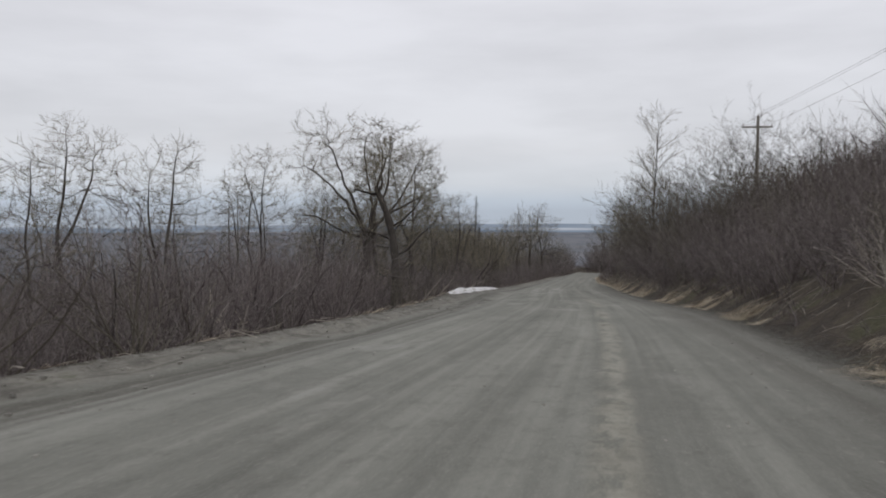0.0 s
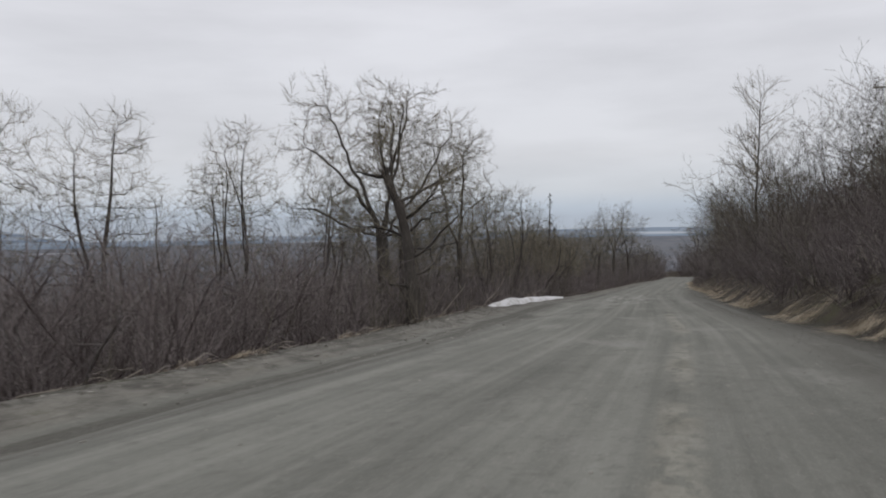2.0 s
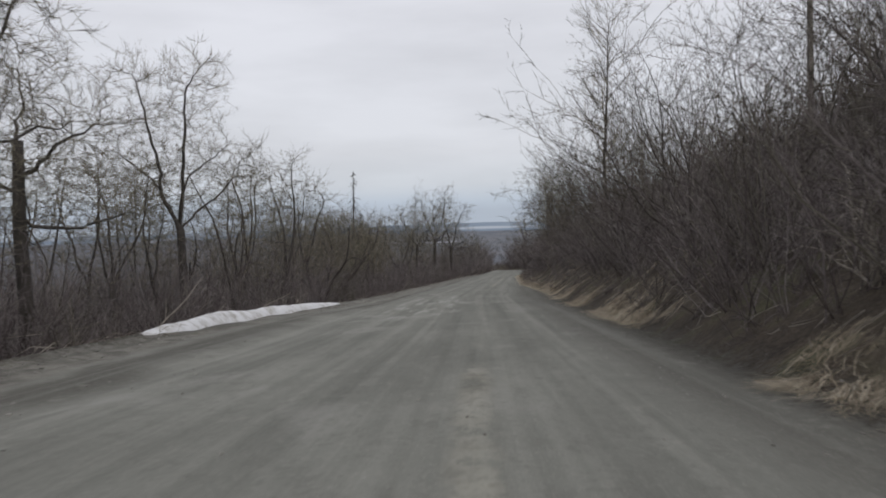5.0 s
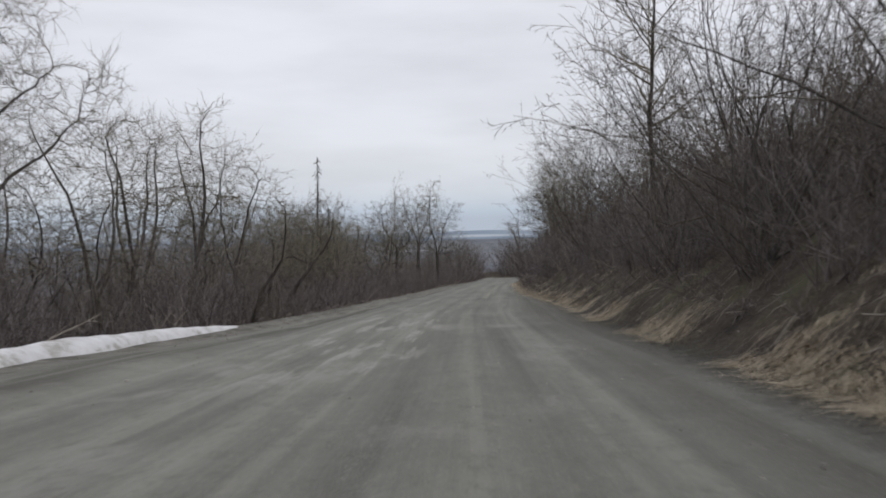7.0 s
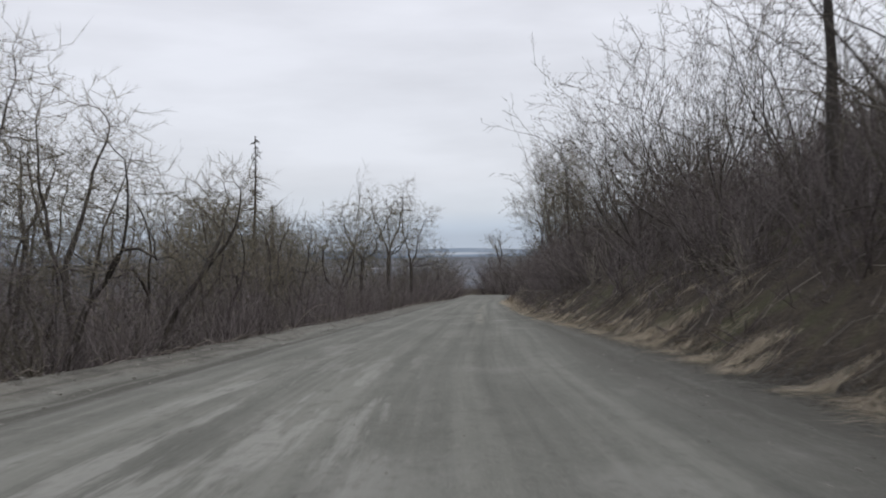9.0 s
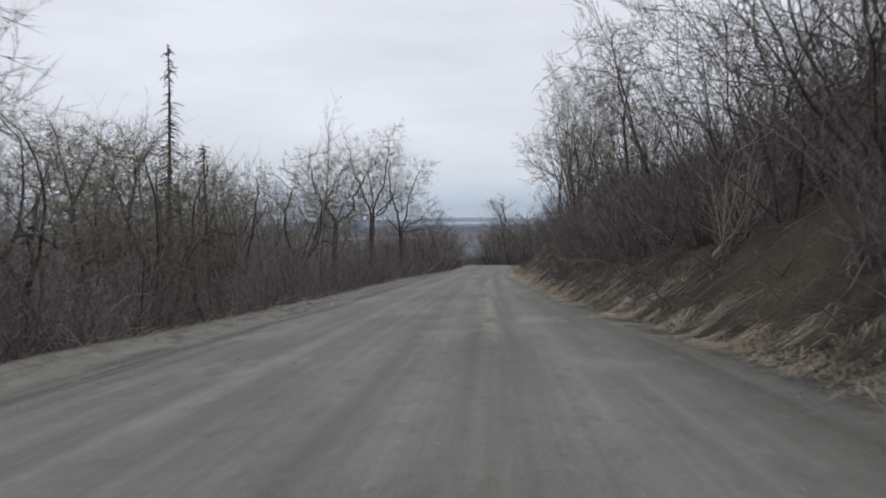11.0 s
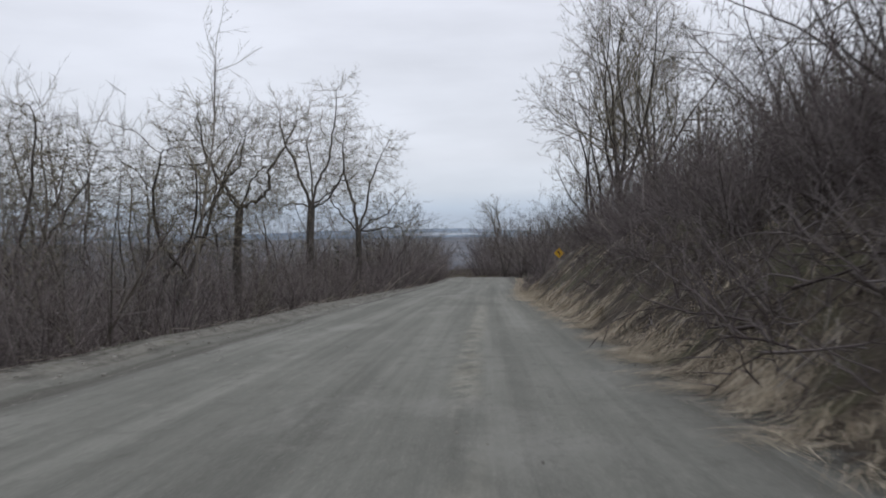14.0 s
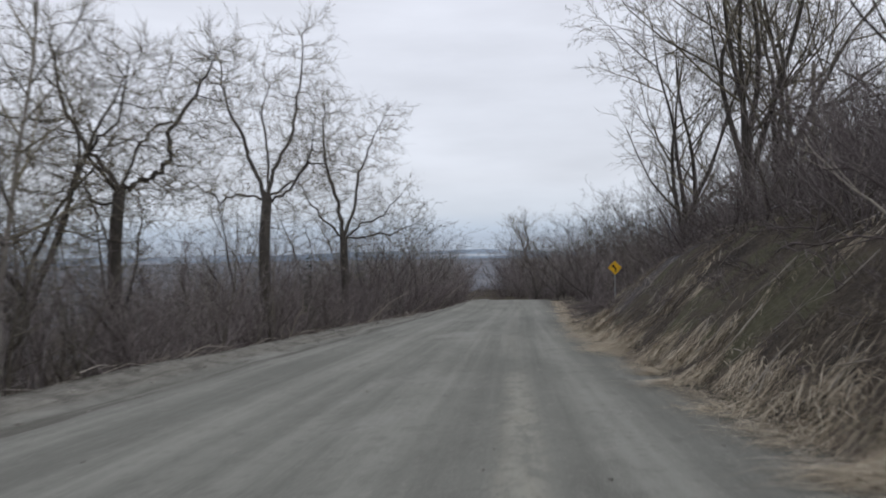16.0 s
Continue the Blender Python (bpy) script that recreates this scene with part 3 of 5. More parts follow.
def build_ground():
    ys = np.concatenate([-np.array(spread_axis(40, 4600, 3, 1.3))[::-1], np.arange(-38, 330, 1.6), spread_axis(330, 4860, 2, 1.16)])
    ds = np.concatenate([-np.array(spread_axis(26, 4800, 1, 1.2))[::-1], np.arange(-25, -10, 0.7), np.arange(-10, 8, 0.27), np.arange(8, 30, 0.6), spread_axis(30, 4800, 1, 1.2)])
    yy, dd = np.meshgrid(ys, ds, indexing="ij")
    xx = line_x(yy) + dd
    zz = land(xx, yy)
    n, k = yy.shape
    across = np.where(dd < -4, -4 + (dd + 4) * 2.6 / (verge(yy) - 4), np.where(dd > 2, 2 + (dd - 2) * 1.2 / (toe(yy) - 2), dd))
    i = (np.arange(n - 1)[:, None] * k + np.arange(k - 1)[None]).reshape(-1)
    quads = np.stack([i, i + 1, i + k + 1, i + k], -1)
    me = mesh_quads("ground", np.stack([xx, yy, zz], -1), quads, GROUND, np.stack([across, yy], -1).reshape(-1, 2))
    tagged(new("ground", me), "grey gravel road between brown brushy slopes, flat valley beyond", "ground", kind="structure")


build_ground()


def build_backdrop():
    rng = np.random.default_rng(4)
    a = np.linspace(-math.pi, math.pi, 361)
    top = -82 + 6 * np.sin(a * 7 + 1) + 4 * np.sin(a * 17) + 3 * np.sin(a * 41 + 2)
    top = top + 190 * ease(-np.degrees(a), 29, 44) * (1 - ease(-np.degrees(a), 70, 90))
    lines = [(4720 * np.sin(a), 4720 * np.cos(a) + 60, np.full_like(a, PLAIN - 6)), (4740 * np.sin(a), 4740 * np.cos(a) + 60, top)]
    v = np.stack([np.stack(q, -1) for q in lines])
    i = np.arange(360)
    quads = np.stack([i, i + 1, i + 362, i + 361], -1)
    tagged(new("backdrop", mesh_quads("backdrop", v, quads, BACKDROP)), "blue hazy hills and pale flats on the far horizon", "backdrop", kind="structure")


build_backdrop()


def on_ground(x, y, turn=0.0, scale=1.0, sink=0.05, tilt=(0, 0)):
    return pose(x, y, float(land(x, y)) - sink, tilt[0], tilt[1], turn) @ Matrix.Scale(scale, 4)


def stand(ob, x, y, turn=0.0, scale=1.0, tilt=(0, 0)):
    ob.matrix_basis = on_ground(x, y, turn, scale, 0.05, tilt)
    return ob


# ---- trees that stand out, by the roadside ----
TREES = "bare trees along the road"


def grown_tree(x, y, seed, right, fork, thick, limbs, label, fine=1.0, trunk_bend=0.1):
    """A tree whose main limbs follow given bends: each limb is its width of crown and its bends, in metres sideways (along right) and up from the fork."""
    rng = np.random.default_rng(seed)
    way = np.array((math.cos(radians(right)), math.sin(radians(right)), 0))
    deep = np.array((-way[1], way[0], 0))
    z = np.linspace(-0.4, fork, 12)
    lean = trunk_bend * np.sin(z / fork * 2.6)
    stem = way[None] * lean[:, None] + deep[None] * (0.1 * np.sin(z * 0.9))[:, None] + np.stack([z * 0, z * 0, z], -1)
    pts, par, cores = list(stem), list(range(-1, 11)), [stem[7:]]
    for width, sway, bends in limbs:
        q = np.array([(0.0, 0.0)] + bends) * (0.95, 0.87)
        steps = np.linspace(0, len(q) - 1, 4 * (len(q) - 1) + 1)
        side, up = (np.interp(steps, np.arange(len(q)), q[:, k]) for k in (0, 1))
        side, up = (np.convolve(np.pad(v, 1, mode="edge"), (0.25, 0.5, 0.25), mode="valid") for v in (side, up))
        line = stem[-1] + way[None] * side[:, None] + deep[None] * (sway * np.linspace(0, 1, len(steps)) + np.append(0, np.cumsum(rng.normal(0, 0.07, len(steps) - 1))))[:, None]
        line[:, 2] += up + np.append(0, rng.normal(0, 0.05, len(steps) - 1))
        line = line[1:] + rng.normal(0, 0.05, (len(line) - 1, 3))
        par += [11] + list(range(len(pts), len(pts) + len(line) - 1))
        pts += list(line)
        cores += [line[2:]] + ([line[5:]] if width > 0.12 else [])
    cores = np.concatenate(cores)
    count = int(1700 * fine)
    out = rng.normal(0, 1, (count, 3))
    out /= np.linalg.norm(out, axis=1, keepdims=True)
    goals = cores[rng.integers(len(cores), size=count)] + out * (2.3 * rng.uniform(0.1, 1, count) ** 0.6)[:, None] * (1, 1, 0.75) + (0, 0, 0.25)
    goals = goals[goals[:, 2] > fork * 0.62]
    p, par = grow_into(rng, np.array(pts), np.array(par), goals, 0.3, 3.0, 0.38)
    return tagged(stand(clothe(rng, new("tree"), p, par, thick * 0.92, 2, 0.72), x, y), label, "tree", TREES)


def tree(x, y, seed, height, label, turn=0, **spec):
    grown = crooked_tree if "leaders" in spec else bare_tree
    return tagged(stand(grown(seed, height, **spec), x, y, turn), label, "tree", TREES)


grown_tree(-3.3, 59.6, 11, -12, 5.4, 0.4, [(0.2, 0.6, [(-0.9, 1.7), (-1.9, 3.1), (-3.3, 4.5), (-5.0, 5.6)]), (0.19, -1.2, [(-0.67, 2.4), (-1.4, 4.3), (-2.1, 6.5), (-2.6, 7.8)]), (0.18, 1.4, [(0.29, 2.4), (-0.4, 4.8), (-0.6, 7.6)]), (0.18, -0.8, [(0.5, 1.7), (1.0, 3.8), (1.7, 5.7), (2.2, 7.2)]), (0.16, 0.8, [(1.2, 1.7), (2.4, 3.3), (3.4, 5.6)]), (0.1, -1.5, [(-1.4, 0.5), (-2.8, 1.4), (-4.2, 1.9)]), (0.09, 1.0, [(1.5, 0.4), (2.9, 1.3), (4.0, 1.8)])],
           "broad bare balsam tree with budding twigs and many limbs", 0.92)


def broken_trunk(x, y, height, seed):
    rng = np.random.default_rng(seed)
    root = new("broken_tree")
    w, c = Wood(), Wood()
    line = limb(rng, (0, 0, -0.4), (0.03, 0, 1), height, 18, 0.06, 0.07)
    r = np.linspace(0.3, 0.17, 19) * (1 + 0.2 * rng.normal(0, 1, 19).clip(-1, 1))
    w.tube(line, r, 9)
    for k in range(6):
        w.tube(limb(rng, line[-1] + rng.normal(0, 0.07, 3), (rng.normal(0, 0.3), rng.normal(0, 0.3), 1), rng.uniform(0.2, 0.7), 2, 0.15, 0), (0.08, 0.05, 0.01), 4)
    spec = [(9, 4, 4, 45, 0.5, 0.15, 0.06, 0.15), (6, 3, 3, 42, 0.5, 0.15, 0.05, 0.15), (5, 3, 2, 40, 0.5, 0.15, 0.05, 0.1), (4, 3, 1, 38, 0.55, 0.14, 0.05, 0.1)]
    for at, way, size, thick in ((18, (0.7, 0.3, 0.9), 3.6, 0.09), (18, (-1, 0.2, -0.05), 1.6, 0.12), (17, (0.9, -0.3, 0.9), 3.8, 0.08), (15, (1, 0.2, 0.35), 3.6, 0.08), (14, (-0.6, -0.5, 0.8), 3.4, 0.08), (13, (0.9, -0.5, 0.3), 3.0, 0.07), (11, (-0.8, 0.3, 0.6), 3.0, 0.08), (9, (1, 0.4, 0.5), 3.4, 0.08), (7, (0.8, 0.4, 0.1), 2.8, 0.07), (6, (-0.9, -0.3, 0.1), 2.6, 0.07)):
        q = limb(rng, line[at], way, size, 8, 0.17, 0.04)
        w.tube(q, np.linspace(thick, 0.015, 9), 5)
        branch_out(c, rng, q, size, thick * 0.7, 0, spec, 0.42)
    part("trunk", w.mesh("trunk", BARK), root)
    part("crown", c.mesh("crown", TWIG), root)
    stand(root, x, y)
    tagged(root, "dark old tree trunk broken off at the top", "tree", TREES)


broken_trunk(-1.0, 54.7, 7.6, 5)
grown_tree(-3.8, 68.2, 12, -10, 8.2, 0.3, [(0.1, 0.3, [(-0.2, 0.7), (0.1, 1.8), (-0.3, 2.8)]), (0.1, -0.2, [(0.05, -1.5), (0.9, -1.0), (2.1, 0.0), (3.5, 0.5)]), (0.08, 0.5, [(0.05, -3.2), (1.2, -3.4), (2.4, -3.3), (3.8, -2.9)]), (0.08, -0.5, [(-0.05, -2.0), (-1.2, -1.4), (-2.2, -0.2)]), (0.06, 0.2, [(0.05, -4.0), (1.0, -4.4), (1.8, -5.0)])],
           "dark upright tree with a snapped top and level limbs", 0.6)
tree(-13.5, 50.4, 21, 12.2, "slender bare tree with a forked trunk", 10, leaders=2, split=0.3, spread=16, thick=0.16, bare=0.36, reach=0.2, crook=0.06, fine=0.6)
tree(-17.3, 47.6, 22, 12.9, "dark bare tree with rising limbs", 80, leaders=2, split=0.42, spread=20, thick=0.18, bare=0.36, reach=0.2, crook=0.06, fine=0.62)
tree(-21.5, 46.0, 23, 12.2, "dark bare tree with crooked limbs", 150, leaders=2, split=0.36, spread=22, thick=0.18, bare=0.34, reach=0.22, crook=0.08, fine=0.6)
tree(-9.8, 57.5, 24, 12.8, "bare tree with thin upright stems", 0, leaders=4, split=0.22, spread=14, thick=0.15, bare=0.3, reach=0.17, crook=0.07, fine=0.62)
tree(-12.2, 60.0, 25, 11.5, "bare tree with thin upright stems", 60, leaders=3, split=0.28, spread=16, thick=0.14, bare=0.3, reach=0.19, crook=0.07, fine=0.55)
tree(-7.0, 60.5, 26, 10.5, "small bare tree with crooked limbs", 60, leaders=3, split=0.32, spread=20, thick=0.14, bare=0.32, reach=0.22, crook=0.09, fine=0.5)
grown_tree(-1.8, 82.6, 31, -10, 6.2, 0.27, [(0.17, 0.3, [(0.2, 3.2), (0.4, 5.8), (0.3, 7.8), (0.8, 9.0)]), (0.15, -0.6, [(-0.9, 2.0), (-1.0, 4.4), (-1.5, 6.6), (-2.0, 9.0)]), (0.09, 0.8, [(-1.2, 2.4), (-2.6, 3.6), (-4.2, 4.8)]), (0.09, -0.5, [(0.5, 3.0), (1.8, 3.8), (2.8, 4.6)]), (0.07, 1.0, [(1.0, 1.2), (2.2, 2.2), (2.8, 3.4)])],
           "tall bare tree forked into two trunks", 0.85)
tree(-4.2, 80.0, 32, 11.5, "dark bare tree with crooked limbs", 120, leaders=3, split=0.36, spread=24, thick=0.17, bare=0.3, reach=0.22, crook=0.11, fine=0.55)
tree(4.9, 106.2, 33, 9.6, "dead tree with a hooked, crooked top", 30, leaders=2, split=0.5, spread=34, thick=0.17, bare=0.45, reach=0.2, crook=0.12, fine=0.35)
tree(2.2, 131.0, 34, 11.6, "old tree with twisted dark limbs", 200, leaders=2, split=0.45, spread=46, thick=0.24, bare=0.34, reach=0.3, crook=0.22)
tree(4.4, 133.2, 35, 11.2, "crooked bare tree with twisted limbs", 290, leaders=2, split=0.45, spread=40, thick=0.2, bare=0.36, reach=0.3, crook=0.22)
tree(7.4, 150.0, 36, 11.4, "bare tree with twisted limbs", 20, leaders=3, split=0.48, spread=42, thick=0.17, bare=0.36, reach=0.3, crook=0.2)
tree(10.1, 160.9, 37, 13.6, "bare tree with rising crooked limbs", 75, leaders=4, split=0.36, spread=32, thick=0.22, bare=0.3, reach=0.3, crook=0.13)
tree(11.95, 155.6, 38, 14.6, "slim pale birch with short side twigs", 0, fork=0.2, stems=1, thick=0.13, slim=True, gnarl=0.05, bark_mat=PALE_BARK)
grown_tree(13.6, 161.7, 39, 14, 6.6, 0.27, [(0.19, 0.4, [(-0.66, 1.3), (-1.5, 2.5), (-1.85, 4.15), (-2.1, 5.9)]), (0.1, -0.6, [(-0.9, 1.2), (-0.7, 2.0), (0.0, 2.6), (0.3, 4.4)]), (0.16, 0.2, [(0.28, 0.4), (1.1, 0.55), (1.63, 1.3), (1.5, 2.3), (2.4, 3.5), (3.1, 5.0)]), (0.1, -0.3, [(0.5, 1.4), (0.9, 2.3), (1.6, 2.7), (2.0, 2.5)]), (0.08, 0.5, [(-0.5, -0.4), (-1.0, -0.2), (-1.1, 0.5), (-1.4, 1.3)])],
           "old tree with a forked and contorted trunk", 0.85, -0.4)
grown_tree(16.9, 173.7, 40, 8, 7.4, 0.33, [(0.19, 0.5, [(-0.67, 1.7), (-1.1, 3.2), (-1.9, 5.3), (-2.1, 7.0)]), (0.2, -0.4, [(0.5, 1.9), (1.3, 3.5), (1.6, 6.1), (1.9, 8.8)]), (0.13, 0.6, [(1.1, 0.9), (2.1, 1.9), (2.9, 2.0)]), (0.11, -0.7, [(0.9, 0.2), (1.7, 1.3), (2.3, 3.2)]), (0.09, 0.6, [(-1.2, 0.3), (-2.2, 0.0), (-3.0, 0.4)]), (0.11, 1.2, [(0.1, 2.4), (-0.2, 4.6), (0.2, 6.6)])],
           "tall bare tree with wide dark limbs", 0.81, -0.35)
grown_tree(19.9, 183.6, 41, 8, 6.2, 0.3, [(0.18, 0.4, [(-0.3, 2.4), (-0.9, 4.6), (-1.2, 7.0), (-1.0, 8.8)]), (0.16, -0.5, [(0.6, 2.2), (1.0, 4.4), (1.8, 6.4), (2.4, 8.0)]), (0.11, 0.6, [(1.2, 0.9), (2.6, 1.6), (3.6, 2.8)]), (0.11, -0.6, [(-1.2, 1.2), (-2.2, 2.6), (-2.8, 4.2)]), (0.08, 0.8, [(1.6, 0.2), (3.0, 0.3), (4.4, 0.9)])],
           "tall bare tree with slender dark limbs", 0.81)
tree(22.0, 90.3, 42, 14.6, "tall slim pale birch on the bank", 0, fork=0.25, stems=1, thick=0.16, slim=True, gnarl=0.07, dense=1.7)
tree(32.3, 157.4, 43, 11.0, "clump of bare trees on the bank", 0, fork=0.08, stems=5, spread=14, gnarl=0.1, thick=0.2)
tree(35.0, 160.8, 44, 10.5, "clump of bare trees on the bank", 90, fork=0.1, stems=4, spread=16, gnarl=0.1, thick=0.22)
tree(33.2, 164.5, 45, 9.5, "clump of bare trees on the bank", 190, fork=0.1, stems=4, spread=16, gnarl=0.1, thick=0.2)
tree(26.9, 123.0, 47, 9.0, "slender bare tree leaning out from the bank", 0, leaders=2, split=0.3, spread=15, thick=0.09, bare=0.35, reach=0.17, crook=0.07, fine=0.3, lean=(-0.3, 0))
tree(25.0, 120.5, 48, 7.6, "thin bare tree leaning far out from the bank", 0, leaders=1, thick=0.07, bare=0.35, reach=0.17, crook=0.07, fine=0.22, lean=(-0.5, 0.1))
tree(50.0, 288.0, 46, 17.0, "far bare tree with a forked trunk", 0, fork=0.5, stems=2, spread=22, gnarl=0.15, thick=0.35)

# woods of the left slope: a few kinds, repeated
wood_kinds = [crooked_tree(60, 12.5, 0.13, 2, 0.35, 18, 0.26, 0.2, 0.13, 0.44, twigs=1),
              crooked_tree(61, 11.5, 0.13, 2, 0.5, 26, 0.28, 0.23, 0.16, 0.44, twigs=1),
              crooked_tree(62, 13.0, 0.12, 1, 0.5, 20, 0.26, 0.19, 0.1, 0.42, twigs=1),
              crooked_tree(63, 10.0, 0.13, 2, 0.45, 32, 0.28, 0.25, 0.18, 0.44, twigs=1)]
rng = np.random.default_rng(77)
slim_wood = []
for n in range(25):
    y = rng.uniform(100, 178) if n % 4 else rng.uniform(30, 100)
    slim_wood.append((float(line_x(y)) - rng.uniform(17, 34), y, 4 + n % 3, rng.uniform(0.8, 1.1)))
wood_kinds += [crooked_tree(70 + k, (11.5, 10.0, 12.5)[k], 0.11, 2, 0.4, (14, 24, 12)[k], 0.26, 0.2, 0.13, 0.34, twigs=1) for k in range(3)]
spots = slim_wood + [(-0.5, 89.0, 0, 1.05), (1.2, 92.5, 2, 1.0), (-1.5, 94.0, 1, 1.1), (2.0, 96.0, 0, 1.0), (0.2, 98.0, 2, 0.95), (3.2, 100.5, 1, 1.0), (1.0, 103.0, 0, 0.9), (-3.0, 99.0, 2, 1.1),
         (3.0, 110.0, 3, 1.0), (5.6, 113.0, 3, 0.9), (2.4, 117.0, 1, 0.9), (4.5, 121.0, 3, 1.0), (6.0, 124.0, 1, 0.85), (1.5, 125.5, 0, 0.9), (6.8, 129.0, 3, 0.95), (7.5, 134.0, 1, 0.85), (8.4, 140.0, 3, 0.9),
         (9.6, 146.0, 3, 0.8), (4.0, 147.0, 1, 0.9), (11.8, 167.0, 0, 0.9), (21.5, 193.0, 3, 0.6), (24.0, 199.0, 3, 0.55), (-26.0, 44.0, 0, 1.0), (-30.0, 52.0, 2, 1.0), (-24.0, 57.0, 1, 1.0), (-17.0, 66.0, 2, 0.9),
         (-9.0, 70.0, 1, 0.9), (-6.5, 88.0, 0, 0.9), (-9.0, 97.0, 2, 1.0), (-5.0, 106.0, 1, 1.0), (-4.0, 116.0, 0, 1.0), (-1.0, 138.0, 2, 0.9), (1.5, 150.0, 0, 0.9), (5.0, 160.0, 1, 0.9), (8.0, 170.0, 2, 0.9), (3.6, 127.5, 0, 0.95), (0.5, 133.5, 3, 1.05), (5.8, 139.5, 0, 0.9), (7.6, 144.0, 1, 1.0), (2.5, 143.0, 2, 1.0), (6.2, 153.0, 0, 1.0), (9.0, 155.0, 3, 1.05), (4.2, 156.5, 2, 1.05), (13.0, 190.0, 0, 1.05), (16.0, 205.0, 0, 1.05),
         (-2.6, 86.0, 1, 1.0), (0.4, 85.5, 3, 0.9), (-4.6, 90.5, 3, 1.05), (3.4, 97.0, 3, 0.95), (-2.2, 106.0, 3, 1.0), (1.8, 107.5, 0, 0.85), (-8.0, 84.0, 1, 1.0), (3.2, 114.0, 3, 0.9)]
for n, (x, y, k, s) in enumerate(spots):
    ob = wood_kinds[k] if n == [q[2] for q in spots].index(k) else copy_thing(wood_kinds[k], Matrix())
    stand(ob, x, y, rng.uniform(0, 360), s * rng.uniform(0.94, 1.06), (rng.uniform(-3, 3), rng.uniform(-3, 3)))
    tagged(ob, ("bare tree with upright grey stems", "bare tree with crooked dark limbs", "slim bare tree with thin upright stems", "low bare tree with twisted limbs", "thin bare tree with grey stems", "thin crooked bare tree", "slim upright bare tree")[k] + " in the brush", "tree", "bare trees of the roadside wood")


# ---- spruces ----
def dead_spruce(x, y, height, seed, label):
    rng = np.random.default_rng(seed)
    root = new("dead_spruce")
    w, c = Wood(), Wood()
    line = limb(rng, (0, 0, -0.4), (0, 0, 1), height + 0.4, 14, 0.012, 0.03)
    w.tube(line, np.linspace(0.21, 0.02, 15), 8)
    for k in range(int(height * 15)):
        s = 1 - rng.uniform(0, 0.86) ** 1.15
        at = s * 14
        i = min(int(at), 13)
        p = line[i] + (line[i + 1] - line[i]) * (at - i)
        a = rng.uniform(0, 6.28)
        size = (0.35 + 2.1 * (1 - s)) * rng.uniform(0.2, 1.25)
        q = limb(rng, p, (math.cos(a), math.sin(a), -0.15), size, 4, 0.12, -0.13)
        c.tube(q, np.linspace(0.03, 0.012, 5), 3)
        branch_out(c, rng, q, size, 0.022, 0, [(9, 3, 2, 55, 0.3, 0.25, -0.25, 0.15)])
    part("trunk", w.mesh("trunk", DEAD_BARK), root)
    part("crown", c.mesh("crown", DEAD_BARK), root)
    tagged(stand(root, x, y), label, "tree", "dead spruces")


dead_spruce(4.9, 137.7, 15.2, 3, "tall dead spruce with short ragged branches")
dead_spruce(6.0, 143.4, 10.8, 9, "small dead spruce with short ragged branches")


def spruce(seed, height):
    rng = np.random.default_rng(seed)
    root = new("spruce")
    w, c = Wood(), Wood()
    w.tube(limb(rng, (0, 0, -0.3), (0, 0, 1), height, 6, 0.01, 0.03), np.linspace(0.12, 0.015, 7), 7)
    for k in range(int(height * 16)):
        z = height * rng.uniform(0.06, 0.99)
        size = 0.15 + (height - z) * 0.2 * rng.uniform(0.6, 1.1)
        a = rng.uniform(0, 6.28)
        q = limb(rng, (0, 0, z), (math.cos(a), math.sin(a), -0.1), size, 3, 0.08, -0.08)
        c.tube(q, (0.02, 0.015, 0.01, 0.006), 3)
        branch_out(c, rng, q, size, 0.05, 0, [(9, 3, 1, 45, 0.3, 0.15, -0.08, 0.1)])
    part("trunk", w.mesh("trunk", DEAD_BARK), root)
    part("crown", c.mesh("crown", NEEDLES), root)
    return root


for n, (x, y, h) in enumerate(((37.5, 88, 6.5), (18.3, 178, 5.5), (45, 150, 6))):
    tagged(stand(spruce(80 + n, h), x, y), "small dark green spruce among bare brush", "tree", "live spruces")


# ---- roadside bushes ----
bush_kinds = [bush(100, 2.7, 13, 46, BRUSH), bush(101, 3.2, 12, 40, ALDER), bush(102, 2.2, 14, 55, BRUSH), bush(103, 2.1, 10, 50, PALE_STEM, 5, 0.022)]
bush_words = ["bare reddish brown bush with many thin stems", "bare olive grey alder bush", "low spreading bare brush", "bush with pale leaning dry stems"]
rng = np.random.default_rng(5)
first = set()
for n in range(84):
    left = n % 5 < 2
    y = rng.uniform(14, 206)
    if not left and 150 < y < 184:
        y -= 60
    d = -float(verge(y)) - 0.9 - abs(rng.normal(0, 1.0)) if left else float(toe(y)) + 1.6 + 2.0 * float(ease(y, 118, 145)) + abs(rng.normal(0, 1.4))
    k = int(rng.choice([0, 1, 2, 3], p=[0.34, 0.28, 0.2, 0.18]))
    ob = copy_thing(bush_kinds[k], Matrix()) if k in first else bush_kinds[k]
    first.add(k)
    stand(ob, float(line_x(y)) + d, y, rng.uniform(0, 360), rng.uniform(0.6, 1.1), (rng.uniform(-8, 8), rng.uniform(-8, 8) + (0 if left else -16)))
    tagged(ob, bush_words[k], "bush", "bushes along the road")

